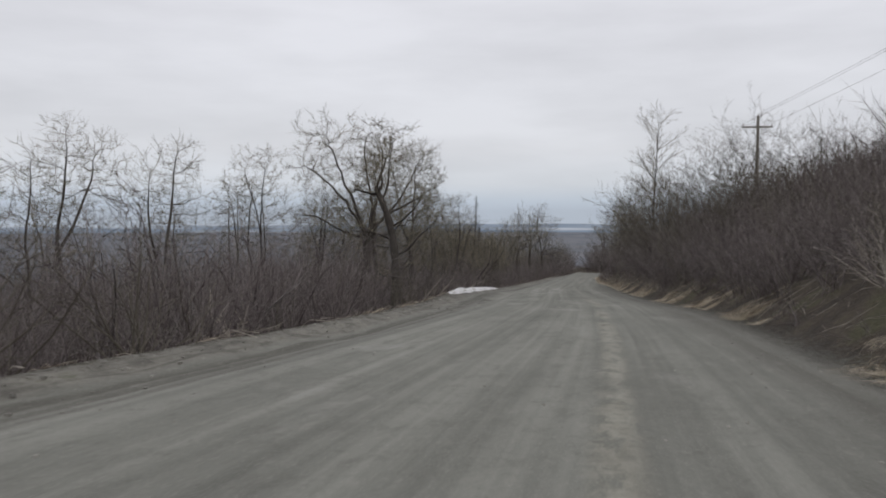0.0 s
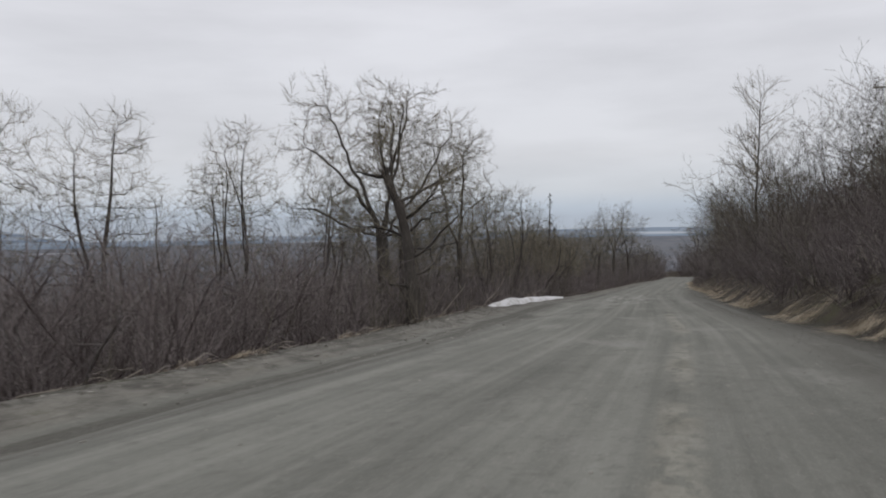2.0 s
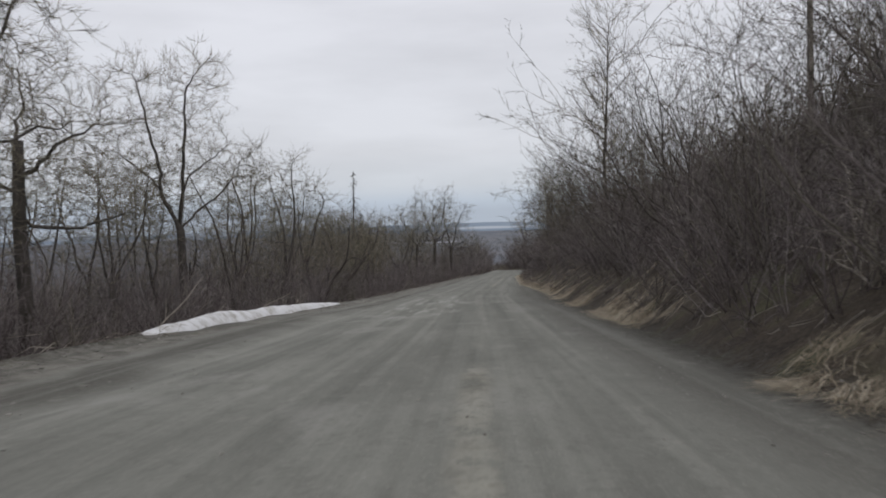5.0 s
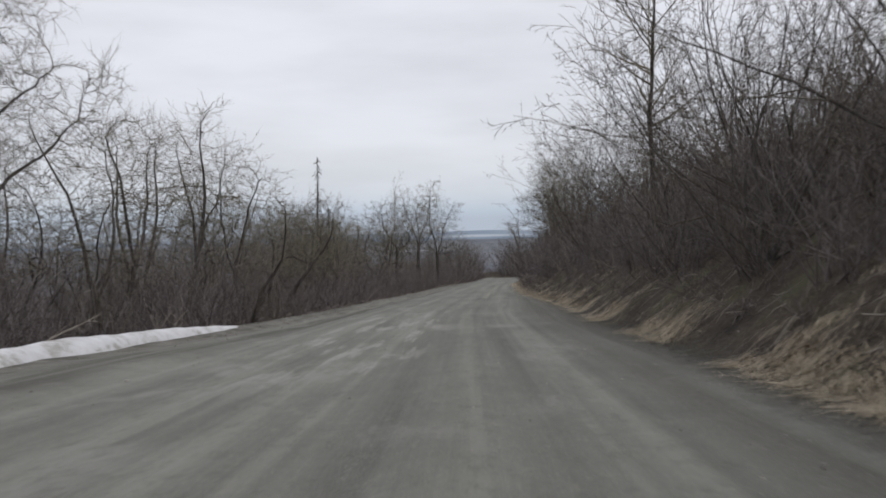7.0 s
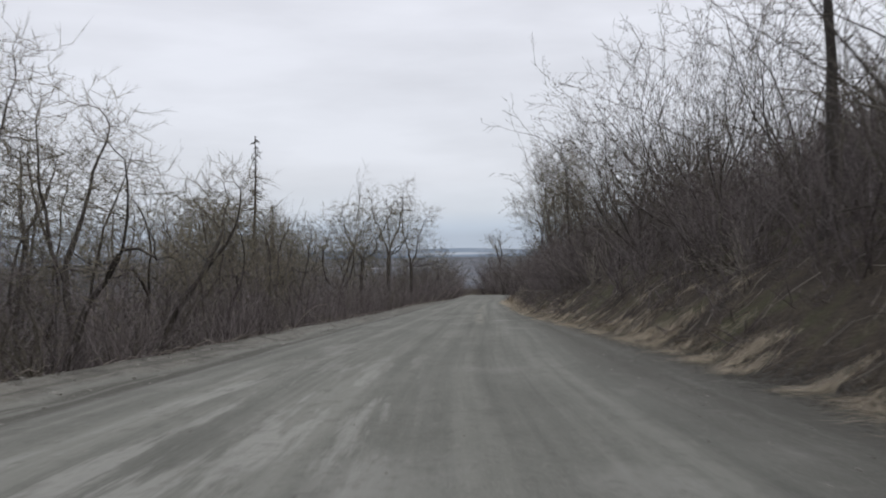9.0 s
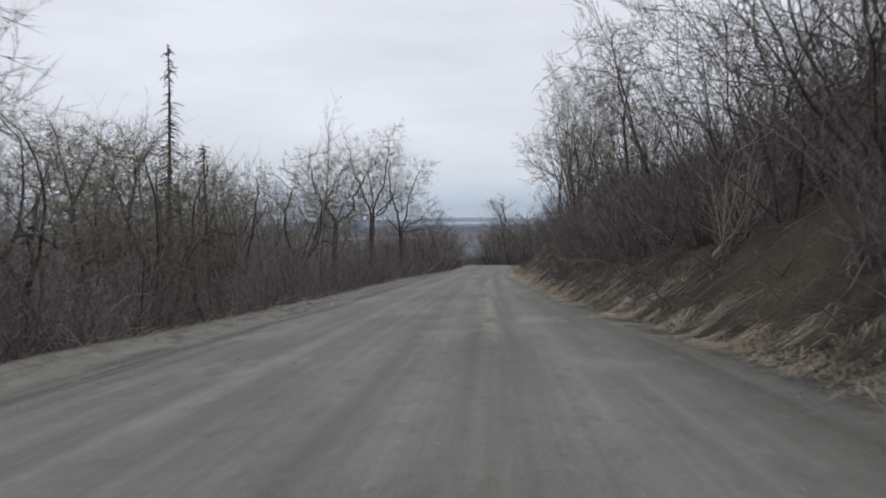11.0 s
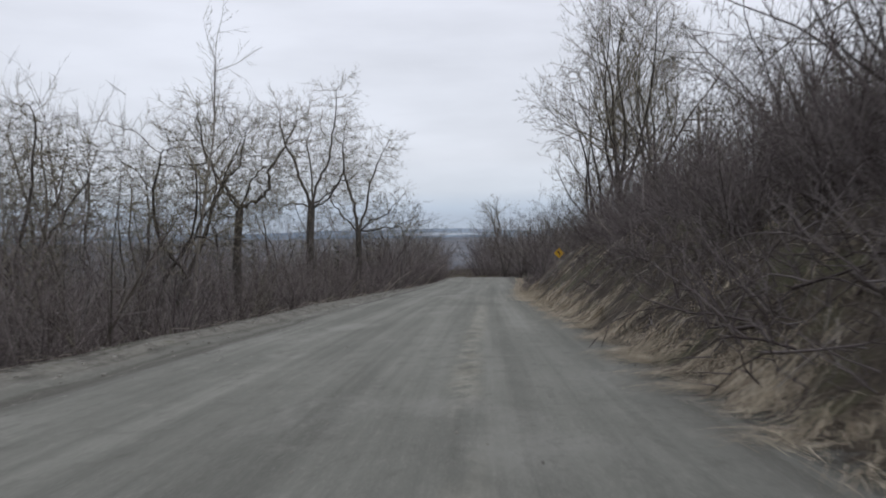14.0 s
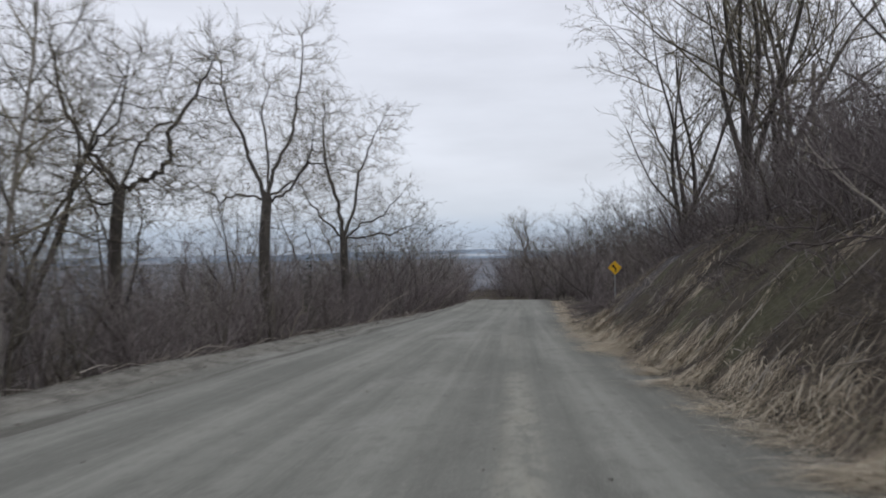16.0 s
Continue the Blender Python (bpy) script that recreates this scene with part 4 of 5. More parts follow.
# tall willows on the bank
willow_kinds = [bare_tree(110 + k, 7.0 + k * 0.6, fork=0.04, stems=8, spread=44, gnarl=0.17, thick=0.07, dense=0.56, kind="willow", twig_mat=ALDER) for k in range(3)]
willow_spots = [(17.6, 70.2, 0, 0.95), (18.6, 66.5, 1, 0.95), (19.6, 74.0, 2, 0.9), (16.9, 61.5, 2, 0.8), (21.0, 79.0, 0, 1.05), (20.5, 84.0, 1, 1.0), (19.8, 59.0, 0, 0.85), (22.8, 97.5, 2, 0.85), (22.6, 103.0, 1, 0.95), (24.0, 108.0, 0, 1.0), (25.5, 114.0, 2, 0.95), (26.8, 121.0, 1, 0.95),
                (28.5, 130.0, 0, 0.95), (27.0, 126.0, 2, 0.8), (30.5, 138.0, 1, 0.9), (30.0, 145.0, 2, 0.8), (33.5, 150.0, 0, 0.85), (37.5, 168.0, 1, 0.85), (39.5, 176.0, 2, 0.8), (43.0, 190.0, 0, 0.8), (45.0, 200.0, 1, 0.75), (15.8, 46.0, 0, 0.7), (17.0, 49.5, 2, 0.7), (18.8, 53.0, 1, 0.75), (16.4, 56.5, 0, 0.72), (21.0, 64.0, 1, 0.9), (26.0, 66.0, 0, 0.9), (17.5, 52.0, 1, 0.65), (22.0, 45.0, 0, 0.45), (25.0, 60.0, 2, 0.75), (24.0, 70.0, 1, 0.8), (29.5, 105.0, 2, 0.9), (34.0, 133.0, 1, 0.9), (24.5, 81.5, 2, 1.1), (25.8, 90.0, 0, 1.1), (27.0, 100.5, 1, 1.1), (28.0, 111.5, 2, 1.1), (30.5, 121.5, 0, 1.1), (26.4, 106.5, 2, 1.1), (28.6, 112.5, 0, 1.15), (29.8, 117.5, 1, 1.1), (31.6, 126.0, 2, 1.1), (20.4, 56.0, 1, 0.85), (22.8, 60.5, 2, 0.95), (24.4, 54.5, 0, 0.75)]
first = set()
for x, y, k, s in willow_spots:
    ob = copy_thing(willow_kinds[k], Matrix()) if k in first else willow_kinds[k]
    first.add(k)
    stand(ob, x, y, rng.uniform(0, 360), s, (rng.uniform(-5, 5), rng.uniform(-14, 0)))
    tagged(ob, "tall many-stemmed bare willow on the bank", "willow", "willows on the bank")


far_kinds = [bare_tree(120 + k, 7.6, fork=0.05, stems=5, spread=30, gnarl=0.15, thick=0.09, dense=0.54, kind="tall_shrub", twig_mat=ALDER) for k in range(2)]
far_spots = [(21.5, 188.5), (24.0, 191.5), (20.5, 195.5), (23.5, 198.5), (25.5, 203.0), (22.0, 206.0), (18.5, 200.5), (25.5, 209.0), (26.8, 206.0), (27.6, 212.0), (27.4, 217.0), (40.0, 193.5), (42.5, 198.0), (39.8, 198.5), (44.0, 192.0), (41.5, 204.0), (39.5, 211.5), (41.5, 216.5), (38.5, 219.5), (44.0, 206.5), (43.5, 223.0), (40.0, 227.0), (46.5, 214.0), (45.0, 231.0), (42.5, 259.0), (45.5, 255.0), (48.0, 261.0), (44.0, 265.5), (50.5, 256.5), (51.0, 267.0), (34.5, 269.0), (47.0, 272.0), (37.6, 196.0), (38.8, 201.5), (37.6, 206.0), (40.8, 188.5), (42.6, 185.0)]
for n, (x, y) in enumerate(far_spots):
    ob = far_kinds[n] if n < 2 else copy_thing(far_kinds[n % 2], Matrix())
    stand(ob, x, y, rng.uniform(0, 360), rng.uniform(0.85, 1.1) * (1.15 if y > 250 or x < 39 else 1), (rng.uniform(-4, 4), rng.uniform(-4, 4)))
    tagged(ob, "rounded bare shrub as tall as a small tree", "shrub", "tall shrubs by the bend")


# ---- thickets ----
def thicket(name, label, mat, places, templates, seed, lean=0.0):
    """Many bushes grown into one another: one mass that nobody could count."""
    rng = np.random.default_rng(seed)
    v, f, t, count = [], [], [], 0
    for x, y, s in places:
        tv, tf, tt = templates[rng.integers(len(templates))]
        a = rng.uniform(0, 6.28)
        c, q = math.cos(a), math.sin(a)
        h = s * rng.uniform(0.8, 1.2)
        lx, ly = rng.normal(lean, 0.12), rng.normal(0, 0.12)
        p = np.stack([(tv[:, 0] * c - tv[:, 1] * q) * s + tv[:, 2] * lx, (tv[:, 0] * q + tv[:, 1] * c) * s + tv[:, 2] * ly, tv[:, 2] * h], -1)
        v.append(p + (x, y, float(land(x, y))))
        f.append(tf + count)
        t.append(tt + count)
        count += len(tv)
    me = mesh_quads(name, np.concatenate(v), np.concatenate(f), mat, tris=np.concatenate(t))
    tagged(new(name, me), label, "brush", kind="stuff")


def joined(stems):
    v, f, t, count = [], [], [], 0
    for w in stems:
        a, b, c = w.arrays()
        v.append(a)
        f.append(b + count)
        t.append(c + count)
        count += len(a)
    return np.concatenate(v), np.concatenate(f), np.concatenate(t)


brush_forms = [joined(shrub_stems(200 + k, 3.2, 7, 46, 9, 0.016, 0.05, 0.16, 2)) for k in range(7)]
light_forms = [joined(shrub_stems(220 + k, 3.4, 7, 44, 12, 0.022, 0.05, 0.18, 0)) for k in range(6)]
tall_forms = [joined(shrub_stems(260 + k, 5.6, 3, 24, 14, 0.034, 0.05, 0.13, 1)) for k in range(6)]
sapling_forms = [joined(shrub_stems(240 + k, 5.6, 2, 16, 20, 0.028, 0.06, 0.12, 2)) for k in range(6)]
wood_forms = [joined(shrub_stems(290 + k, 10.5, 2, 12, 26, 0.07, 0.05, 0.09, 3)) for k in range(6)]
rng = np.random.default_rng(9)


def bare_foot(y):
    """How far up the bank only grass and low stalks grow."""
    return 0.7 + 1.0 * ease(y, 56, 75) + 0.5 * ease(y, 118, 140) + 1.2 * ease(y, 147, 158) - 1.5 * ease(y, 182, 192)


def before_sign(x, y):
    """The strip that is kept clear so that the road sign can be seen."""
    return 126 < y < 182 and abs(x - 35.7 + (182.3 - y) * 0.25) < 0.8 + 0.013 * (182.3 - y)


def strip(count, u0, u1, y0, y1, power, s0, s1):
    """Places beside the road: u metres out from the bank's foot, or, where negative, from the left verge."""
    out = []
    for _ in range(count):
        y = rng.uniform(y0, y1)
        u = u0 + (u1 - u0) * rng.uniform(0, 1) ** power
        d = float(toe(y)) + u if u > 0 else u - float(verge(y))
        size = rng.uniform(s0, s1)
        x = float(line_x(y)) + d
        if 0 < u < bare_foot(y) or before_sign(x, y) or (y > 216 and 0.114 < (x - 21) / (y - 133) < 0.162):
            continue
        if u < 0:
            size = min(size, 0.5 + 0.3 * abs(u))
        if y < 34:
            size = min(size, 1.1 if d < 0 else 0.72)
        out.append((x, y, size))
    return out


thicket("left_brush", "dense leafless red-brown brush on the falling slope", BRUSH, strip(440, -1.1, -13, 4, 215, 1.1, 0.85, 1.6), brush_forms, 1)
thicket("left_saplings", "thin grey saplings crowded on the slope", ALDER, strip(190, -2.0, -16, 22, 215, 1.0, 0.7, 1.1), sapling_forms, 6)
thicket("left_far_brush", "dense leafless brush and saplings lower on the slope", BRUSH, strip(260, -9, -50, 10, 230, 1.1, 1.5, 2.4) + strip(150, -6, -24, 22, 110, 1.0, 1.3, 2.0) + strip(110, -4, -16, 32, 66, 1.0, 1.1, 1.55), light_forms, 2)
thicket("right_brush", "dense leafless brown brush over the cut bank", BRUSH, strip(400, 0.9, 9, 10, 190, 1.15, 0.7, 1.25) + strip(260, 2.0, 8, 118, 186, 1.0, 0.45, 0.85) + strip(150, 1.5, 6, 60, 122, 1.0, 0.45, 0.85) + strip(80, 0.7, 4, 26, 60, 1.0, 0.5, 0.9), brush_forms, 3, -0.12)
bank_forms = [joined(shrub_stems(280 + k, 1.1, 7, 75, 6, 0.012, -0.02, 0.25, 0)) for k in range(6)]
bank_places = []
for _ in range(460):
    y = rng.uniform(8, 200) if rng.uniform() < 0.6 else rng.uniform(86, 186)
    bank_places.append((float(line_x(y)) + float(toe(y)) + 0.4 + abs(rng.normal(0, 2.0)), y, rng.uniform(0.4, 1.0)))
for _ in range(300):
    y = rng.uniform(108, 186)
    bank_places.append((float(line_x(y)) + float(toe(y)) + 1.0 + 6.5 * rng.uniform() ** 1.2, y, rng.uniform(0.5, 1.15)))
for _ in range(170):
    y = rng.uniform(122, 166)
    bank_places.append((float(line_x(y)) + float(toe(y)) + 0.9 + 3.6 * rng.uniform(), y, rng.uniform(0.9, 1.7) * (1 if y < 148 else 0.6)))
bank_places = [(x, y, size * (0.5 if before_sign(x, y) else 1)) for x, y, size in bank_places]
thicket("bank_brush", "low matted twigs and dead stalks on the bank", BRUSH, bank_places, bank_forms, 10, -0.2)
thicket("right_alders", "olive grey alder brush over the cut bank", ALDER, strip(190, 1.3, 10, 10, 190, 1.2, 0.8, 1.4), brush_forms, 7, -0.12)
thicket("hill_brush", "leafless brush on the hillside", BRUSH, strip(330, 6, 26, 16, 190, 1.0, 0.85, 1.35) + strip(170, 24, 70, 16, 190, 1.2, 1.0, 1.6) + strip(130, 7, 20, 48, 130, 1.0, 1.1, 1.6), light_forms, 4)
thicket("bend_brush", "dark brush beyond the bend of the road", BRUSH, strip(80, 1.8, 18, 186, 204, 1.1, 1.0, 1.6) + strip(130, 1.0, 10, 204, 250, 1.0, 1.3, 1.8) + strip(200, 1.0, 18, 250, 292, 1.0, 1.8, 2.5) + strip(190, -1.0, -10, 184, 212, 1.0, 1.35, 1.95) + strip(60, -1.5, -14, 212, 260, 1.0, 0.9, 1.3), light_forms, 5)
low = []
for _ in range(80):
    y = rng.uniform(222, 300)
    x = 21 + (y - 133) * rng.uniform(0.108, 0.168)
    if abs(x - float(line_x(y))) > 4.6:
        low.append((x, y, rng.uniform(0.4, 0.75)))
thicket("low_brush", "low brush below the bend of the road", BRUSH, low, light_forms, 12)
thicket("bend_saplings", "tall hazy grey-brown saplings beyond the bend of the road", HAZED_WOOD, strip(180, 2.0, 30, 200, 300, 1.1, 0.9, 1.35) + strip(150, -2.0, -26, 184, 225, 1.1, 0.9, 1.3), tall_forms, 8)
thicket("left_tall_brush", "tall hazy grey-brown saplings on the falling slope", HAZED_WOOD, strip(330, -6.0, -36, 24, 190, 1.0, 0.75, 1.2) + strip(210, -8, -30, 40, 130, 1.0, 0.6, 0.95), tall_forms, 9)

thicket("far_wood", "crowded thin hazy grey trees of the lower slope", HAZED_WOOD, strip(190, -10, -66, 118, 300, 1.0, 0.7, 1.1), wood_forms, 11)


# ---- dry grass and sticks on the cut bank ----
def matted(name, label, mat, mats, blades, seed, thick=0.0042):
    """Mats of long blades that lie over the ground, each combed one way: x, y, direction, width, length, height."""
    rng = np.random.default_rng(seed)
    v, f, t, count = [], [], [], 0
    for x, y, turn, wide, size, high in mats:
        n = int(blades * rng.uniform(0.7, 1.3))
        c, q = math.cos(turn), math.sin(turn)
        across, back = rng.normal(0, wide * 0.5, n), rng.uniform(-0.5, 0.15, n) * size
        base = np.stack([x - q * across + c * back, y + c * across + q * back], -1)
        ang = turn + rng.normal(0, 0.38, n) + 0.25 * np.sin(across * 5 + x * 3)
        curl = rng.normal(0, 0.35, n)
        ahead = 0.3 * np.array((c, q))
        steep = (float(land(x + ahead[0], y + ahead[1])) - float(land(x, y))) / 0.3
        own = size * rng.uniform(0.5, 1.15, n) / (1 + 1.1 * abs(steep))
        lift = high * rng.uniform(0.2, 1.0, n) * np.exp(-(across / (wide * 0.7)) ** 2)
        side = np.concatenate([np.stack([-np.sin(ang), np.cos(ang)], -1) * thick, np.zeros((n, 1))], 1)
        at, rows = base, []
        for k in range(4):
            z = land(at[:, 0], at[:, 1]) + (-0.02, 0.85, 0.9, 0.0)[k] * lift + (0.0, 0.02, 0.02, 0.008)[k]
            p = np.concatenate([at, z[:, None]], 1)
            rows += [p - side, p + side] if k < 3 else [p]
            a = ang + curl * k / 3
            at = at + np.stack([np.cos(a), np.sin(a)], -1) * own[:, None] / 3
        v.append(np.stack(rows, 1).reshape(-1, 3))
        i = np.arange(n)[:, None] * 7 + count
        f += [i + [0, 1, 3, 2], i + [2, 3, 5, 4]]
        t.append(i + [4, 5, 6])
        count += n * 7
    me = mesh_quads(name, np.concatenate(v), np.concatenate(f), mat, tris=np.concatenate(t))
    tagged(new(name, me), label, "grass", kind="stuff")


def grass_mats(count, y0, y1, u_mean, u_wide, seed, size, high, left=0.0, even=0.55):
    rng = np.random.default_rng(seed)
    out = []
    while len(out) < count:
        y = rng.uniform(y0, y1)
        if rng.uniform() > even + (1.1 - even) * math.sin(y * 0.55 + 2.2 * math.sin(y * 0.17)):
            continue
        low = rng.uniform() < left
        u = abs(rng.normal(u_mean, u_wide))
        x = float(line_x(y)) + (-float(verge(y)) - 0.2 - 0.6 * u if low else float(toe(y)) - 0.05 + u)
        turn = rng.choice([-1.0, -0.3, 0.9]) + rng.normal(0, 0.35) if u < 0.45 else rng.normal(0, 0.95)
        out.append((x, y, (0 if low else math.pi) + turn, rng.uniform(0.2, 0.6) * (1 if u < 0.45 else 1.5), size * rng.uniform(0.6, 1.3), high * rng.uniform(0.4, 1.2)))
    return out


matted("dry_grass", "matted dry straw-coloured grass hanging over the bank", STRAW, grass_mats(480, 84, 206, 0.15, 0.3, 12, 0.8, 0.1, 0.0, 0.9) + grass_mats(250, 12, 84, 0.22, 0.38, 13, 0.7, 0.11, 0.15, 0.45) + grass_mats(70, 124, 158, 0.1, 0.25, 21, 0.8, 0.11, 0.0, 0.9) + grass_mats(70, 60, 200, 1.3, 0.8, 15, 0.6, 0.1, 0.0, 0.3), 66, 16, 0.0024)
matted("withered_grass", "grey-brown withered stalks trailing down the bank", DULL_STRAW, grass_mats(460, 14, 206, 0.9, 1.2, 17, 0.52, 0.14) + grass_mats(330, 58, 186, 2.0, 1.6, 23, 0.5, 0.16, 0.0, 0.8) + grass_mats(160, 14, 206, 0.3, 0.4, 18, 0.5, 0.1, 1.0), 36, 19, 0.0026)


def fallen_sticks():
    rng = np.random.default_rng(14)
    w = Wood()
    for n in range(2300):
        y = rng.uniform(8, 210)
        left = rng.uniform() < 0.45
        d = -float(verge(y)) + 0.1 - abs(rng.normal(0, 0.7)) if left else float(toe(y)) + 0.3 + abs(rng.normal(0.8, 1.6))
        x = float(line_x(y)) + d
        a = rng.uniform(0, 6.28)
        size = rng.uniform(0.2, 0.9)
        q = np.array([(x + math.cos(a) * size * k, y + math.sin(a) * size * k) for k in (-0.5, 0, 0.5)])
        z = land(q[:, 0], q[:, 1]) + 0.02 + rng.uniform(0, 0.14, 3)
        w.tube(np.concatenate([q, z[:, None]], 1), np.array((0.009, 0.007, 0.004)) * rng.uniform(0.4, 1.2), 3, True)
    tagged(new("fallen_sticks", w.mesh("fallen_sticks", PALE_STEM)), "dry fallen sticks and stalks littering the bank", "sticks", kind="stuff")


fallen_sticks()


# ---- old snow on the verge ----
def snow_bank():
    rng = np.random.default_rng(2)
    n, k = 110, 15
    t = np.linspace(0, 1, n)
    y = 60.3 + 23.2 * t
    wide = 0.6 * np.sin(np.clip(t * 1.02 + 0.03, 0, 1) * math.pi) ** 0.6 * (1.0 - 0.3 * t) + 0.05
    middle = -verge(y) + 0.25
    v = []
    for a in range(n):
        for c in range(k):
            s = -1 + 2 * c / (k - 1)
            ragged = 1 + 0.4 * noise.noise(Vector((y[a] * 0.3, s * 0.5, 2.0))) + 0.05 * noise.noise(Vector((y[a] * 1.1, s, 7.0)))
            x = float(line_x(y[a])) + middle[a] + s * wide[a] * ragged
            h = 0.3 * (1 - abs(s) ** 2.2) * min(1, wide[a] * 1.6) * ragged * min(1, 9 * t[a] * (1 - t[a]) + 0.02) - 0.06
            v.append((x, y[a], float(land(x, y[a])) + h))
    i = (np.arange(n - 1)[:, None] * k + np.arange(k - 1)[None]).reshape(-1)
    tagged(new("snow_bank", mesh_quads("snow_bank", v, np.stack([i, i + 1, i + k + 1, i + k], -1), SNOW)), "last strip of dirty white snow on the verge", "snow")


snow_bank()


# ---- poles, wires and the sign ----
def utility_pole():
    root = new("utility_pole")
    w = Wood()
    z = np.linspace(-0.6, 9.1, 9)
    w.tube(np.stack([z * 0, z * 0, z], -1), np.append(np.linspace(0.17, 0.115, 8), 0.11), 12)
    part("pole", w.mesh("pole", POLE_WOOD), root)
    bm = bmesh.new()
    bmesh.ops.create_cube(bm, size=1, matrix=Matrix.Translation((0, 0.14, 8.25)) @ Matrix.Diagonal((2.4, 0.1, 0.12, 1)))
    bmesh.ops.bevel(bm, geom=bm.edges[:], offset=0.012, segments=1)
    me = bpy.data.meshes.new("crossarm")
    bm.to_mesh(me)
    bm.free()
    me.materials.append(POLE_WOOD)
    part("crossarm", me, root)
    for s in (-1, 1):
        b = Wood()
        b.tube([(s * 0.75, 0.2, 8.2), (s * 0.38, 0.2, 7.85), (0, 0.18, 7.5)], (0.022, 0.022, 0.022), 5)
        part("brace", b.mesh("brace", STEEL), root)
    for x in (-1.1, 0.0, 1.1):
        b = Wood()
        top = 8.32 if x else 9.08
        b.tube([(x, 0.14 if x else 0, top - 0.05), (x, 0.14 if x else 0, top + 0.06), (x, 0.14 if x else 0, top + 0.1), (x, 0.14 if x else 0, top + 0.16), (x, 0.14 if x else 0, top + 0.2)], (0.02, 0.03, 0.06, 0.045, 0.02), 8)
        part("insulator", b.mesh("insulator", CERAMIC), root)
    return root


POLES = [((44.0, -12.0), 10), ((26.6, 73.9), -6), ((44.5, 176.0), -8), ((62.0, 262.0), -10)]
first_pole = utility_pole()
pole_obs = []
for n, ((x, y), turn) in enumerate(POLES):
    ob = first_pole if n == 0 else copy_thing(first_pole, Matrix())
    stand(ob, x, y, turn)
    tagged(ob, "weathered wooden utility pole with a crossarm", "utility pole", "poles of the power line")
    pole_obs.append(ob)
for a, b in zip(pole_obs, pole_obs[1:]):
    for x in (-1.1, 0.0, 1.1):
        w = Wood()
        p, q = (np.array(o.matrix_basis @ Vector((x, 0.14 if x else 0, 8.52 if x else 9.28))) for o in (a, b))
        s = np.linspace(0, 1, 25)[:, None]
        line = p + (q - p) * s
        line[:, 2] -= 5.2 * (s * (1 - s))[:, 0]
        w.tube(line, np.full(25, 0.011), 4)
        tagged(new("power_line", w.mesh("power_line", WIRE)), "thin dark power line between wooden poles", "cable", "power lines")


def curve_sign(x, y, turn):
    root = new("road_sign")
    bm = bmesh.new()
    bmesh.ops.create_cube(bm, size=1, matrix=Matrix.Diagonal((0.07, 0.05, 2.7, 1)) @ Matrix.Translation((0, 0, 0.4)))
    me = bpy.data.meshes.new("post")
    bm.to_mesh(me)
    bm.free()
    me.materials.append(STEEL)
    part("post", me, root)
    bm = bmesh.new()
    bmesh.ops.create_cube(bm, size=1, matrix=Matrix.Translation((0, -0.045, 2.15)) @ Matrix.Rotation(radians(45), 4, "Y") @ Matrix.Diagonal((0.58, 0.008, 0.58, 1)))
    bmesh.ops.bevel(bm, geom=[e for e in bm.edges if abs((e.verts[0].co - e.verts[1].co).y) > 0.004], offset=0.05, segments=3)
    me = bpy.data.meshes.new("sign_plate")
    bm.to_mesh(me)
    bm.free()
    me.materials.append(YELLOW)
    plate = part("sign_plate", me, root, "yellow diamond warning plate")
    bm = bmesh.new()
    outline = [(0.10, -0.30), (0.10, -0.02), (-0.05, 0.13), (-0.02, 0.22), (-0.24, 0.20), (-0.19, -0.03), (-0.13, 0.05), (0.0, -0.08), (0.0, -0.30)]
    top = [bm.verts.new((a * 0.76, -0.053, 2.15 + c * 0.76)) for a, c in outline]
    face = bm.faces.new(top)
    bmesh.ops.extrude_face_region(bm, geom=[face])
    for v in top:
        v.co.y -= 0.003
    bmesh.ops.recalc_face_normals(bm, faces=bm.faces[:])
    me = bpy.data.meshes.new("arrow")
    bm.to_mesh(me)
    bm.free()
    me.materials.append(BLACK)
    part("arrow", me, plate, "black arrow bending to one side")
    tagged(stand(root, x, y, turn), "yellow diamond curve warning sign on a steel post", "road sign")


curve_sign(35.7, 182.3, -8)


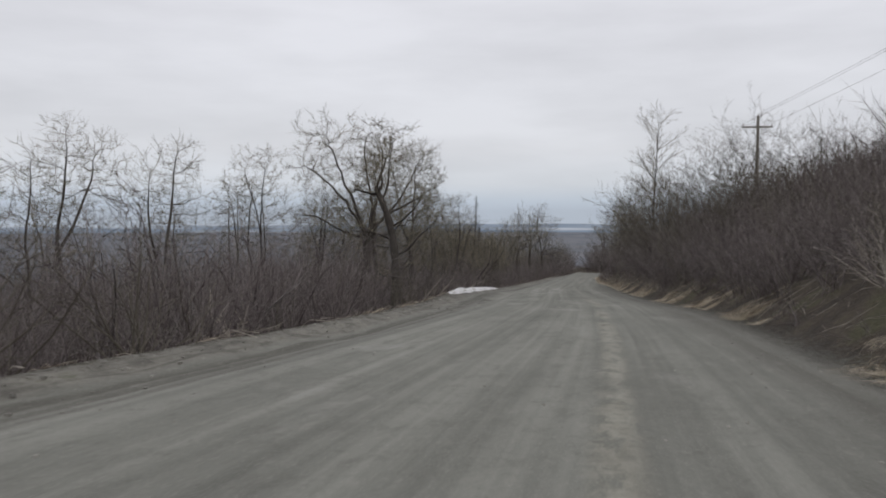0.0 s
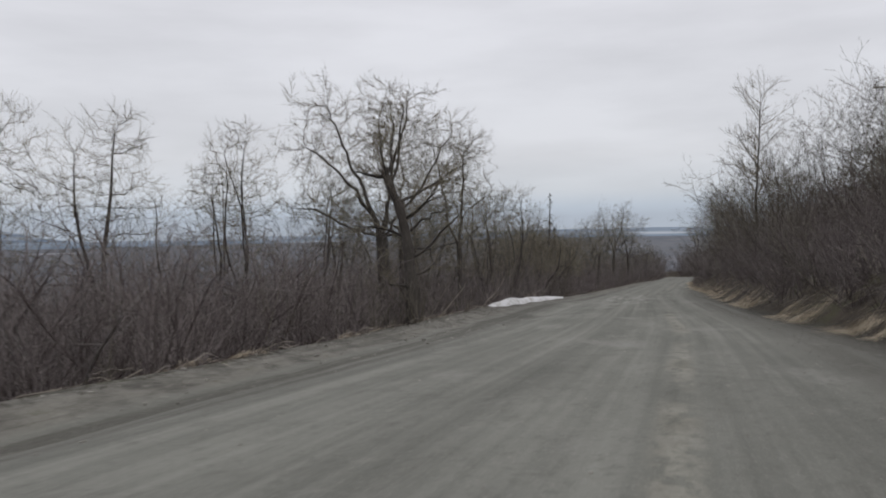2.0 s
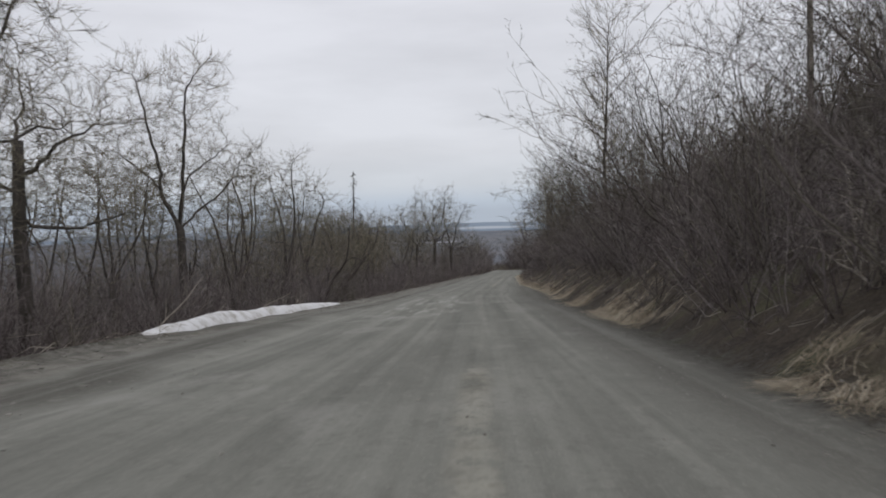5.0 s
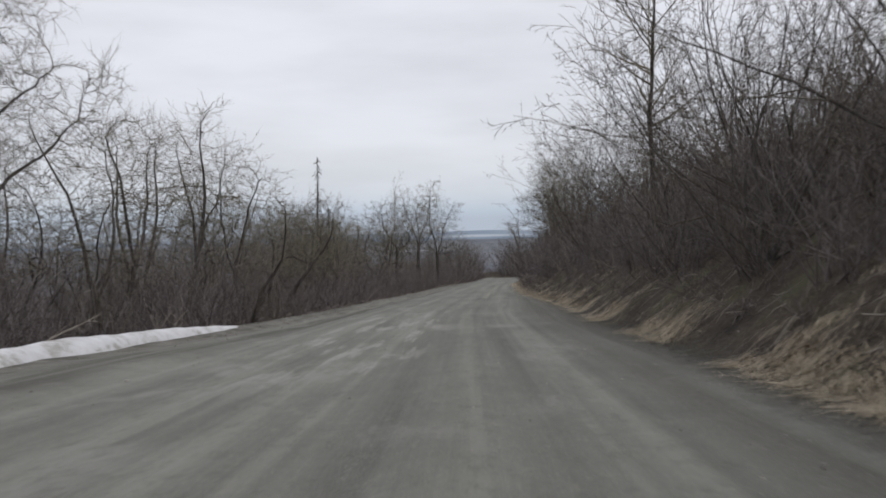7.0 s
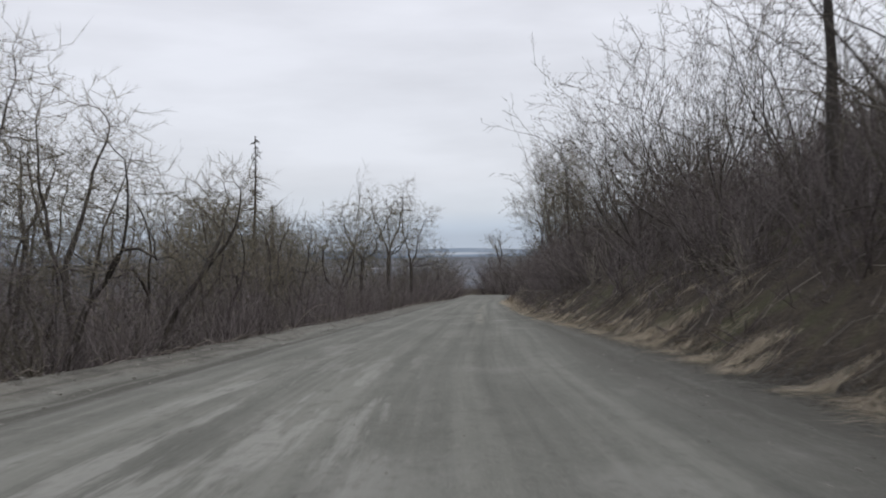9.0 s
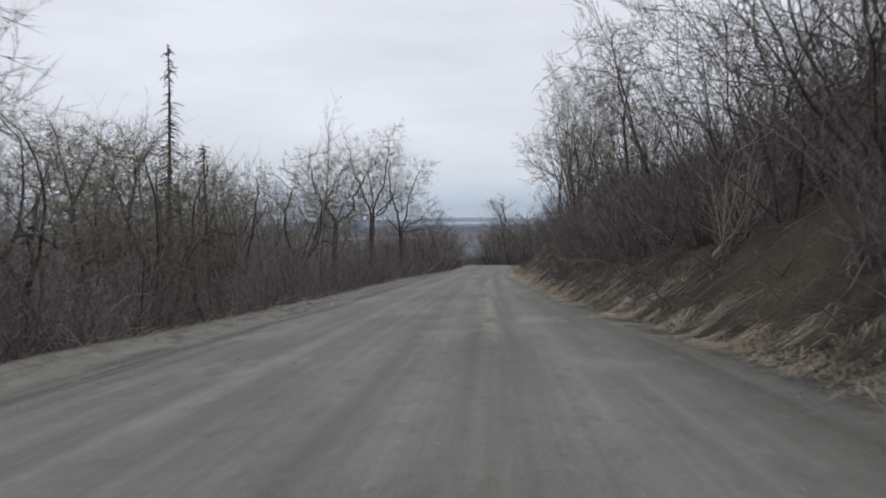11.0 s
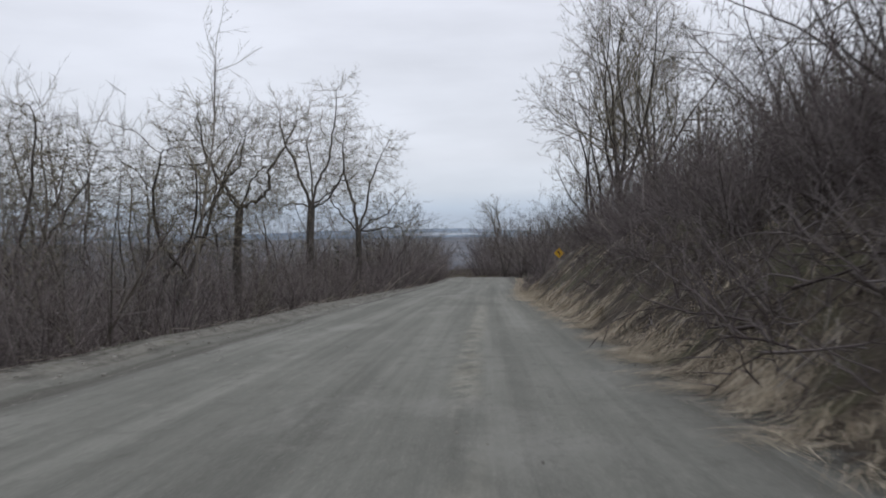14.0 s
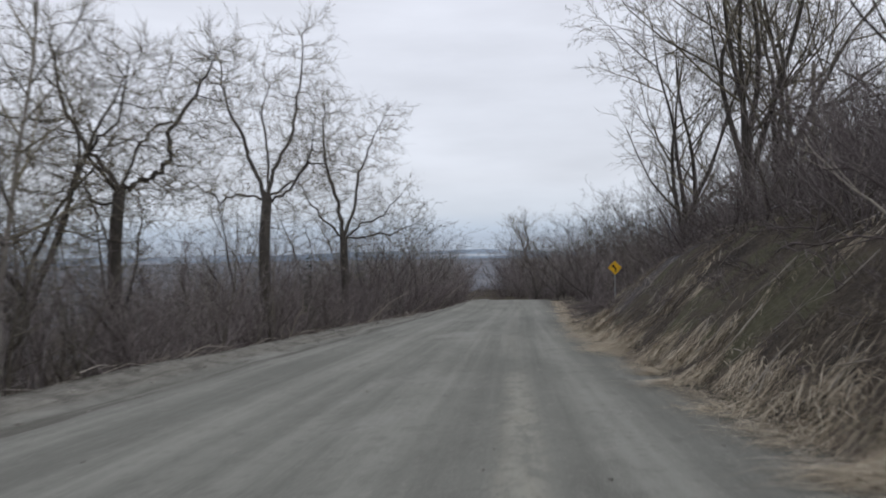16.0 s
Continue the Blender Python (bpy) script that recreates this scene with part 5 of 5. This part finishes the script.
# ---- dead limbs on the bank and pale stems by the verge ----
rng = np.random.default_rng(31)
for n in range(46):
    left = n % 2 == 0
    y = rng.uniform(14, 200)
    d = -float(verge(y)) - 0.8 - abs(rng.normal(0, 0.9)) if left else float(toe(y)) + 1.2 + abs(rng.normal(0, 1.5))
    x = float(line_x(y)) + d
    w = Wood()
    size = rng.uniform(1.6, 3.4) if left else rng.uniform(0.9, 1.9)
    a = rng.normal(0 if left else math.pi, 0.8)
    line = limb(rng, (0, 0, -0.1), (math.cos(a), math.sin(a), rng.uniform(0.5, 1.3)), size, 7, 0.12, -0.06)
    w.tube(line, np.linspace(0.032 if left else 0.02, 0.01 if left else 0.006, 8), 5)
    branch_out(w, rng, line, size, 0.025, 0, [(6, 3, 3, 42, 0.35, 0.16, 0.02, 0.3), (2, 3, 2, 40, 0.45, 0.15, 0.02, 0.2)])
    ob = new("dry_branch", w.mesh("dry_branch", PALE_STEM))
    ob.matrix_basis = on_ground(x, y, 0, 1, 0.02)
    tagged(ob, "pale dry leaning branch in the roadside brush", "branch", "dry branches along the road")


# ---- loose stones ----
def stones():
    rng = np.random.default_rng(8)
    bm = bmesh.new()
    bmesh.ops.create_cube(bm, size=1)
    base = np.array([v.co for v in bm.verts])
    quads = np.array([[v.index for v in fc.verts] for fc in bm.faces])
    bm.free()
    v, f = [], []
    for n in range(3400):
        y = rng.uniform(8, 190)
        d = rng.choice([-float(verge(y)) + 0.3 + abs(rng.normal(0, 0.6)), 0.5 - float(verge(y)) + rng.normal(0, 0.4), rng.normal(2.6, 0.5), rng.uniform(-6, 3), rng.normal(-5.0, 0.6)])
        s = rng.uniform(0.008, 0.026) * (rng.uniform(1.5, 3.2) if d < -5.2 and rng.uniform() < 0.3 else 1)
        q = base * rng.uniform(0.6, 1.2, (8, 1)) * (s, s * rng.uniform(0.7, 1.3), s * rng.uniform(0.5, 0.8))
        a = rng.uniform(0, 6.28)
        q = np.stack([q[:, 0] * math.cos(a) - q[:, 1] * math.sin(a), q[:, 0] * math.sin(a) + q[:, 1] * math.cos(a), q[:, 2]], -1)
        x = float(line_x(y)) + d
        v.append(q + (x, y, float(land(x, y)) + s * 0.2))
        f.append(quads + n * 8)
    tagged(new("loose_stones", mesh_quads("loose_stones", np.concatenate(v), np.concatenate(f), STONE, smooth=False)), "loose grey stones strewn over the gravel road", "stones", kind="stuff")


stones()
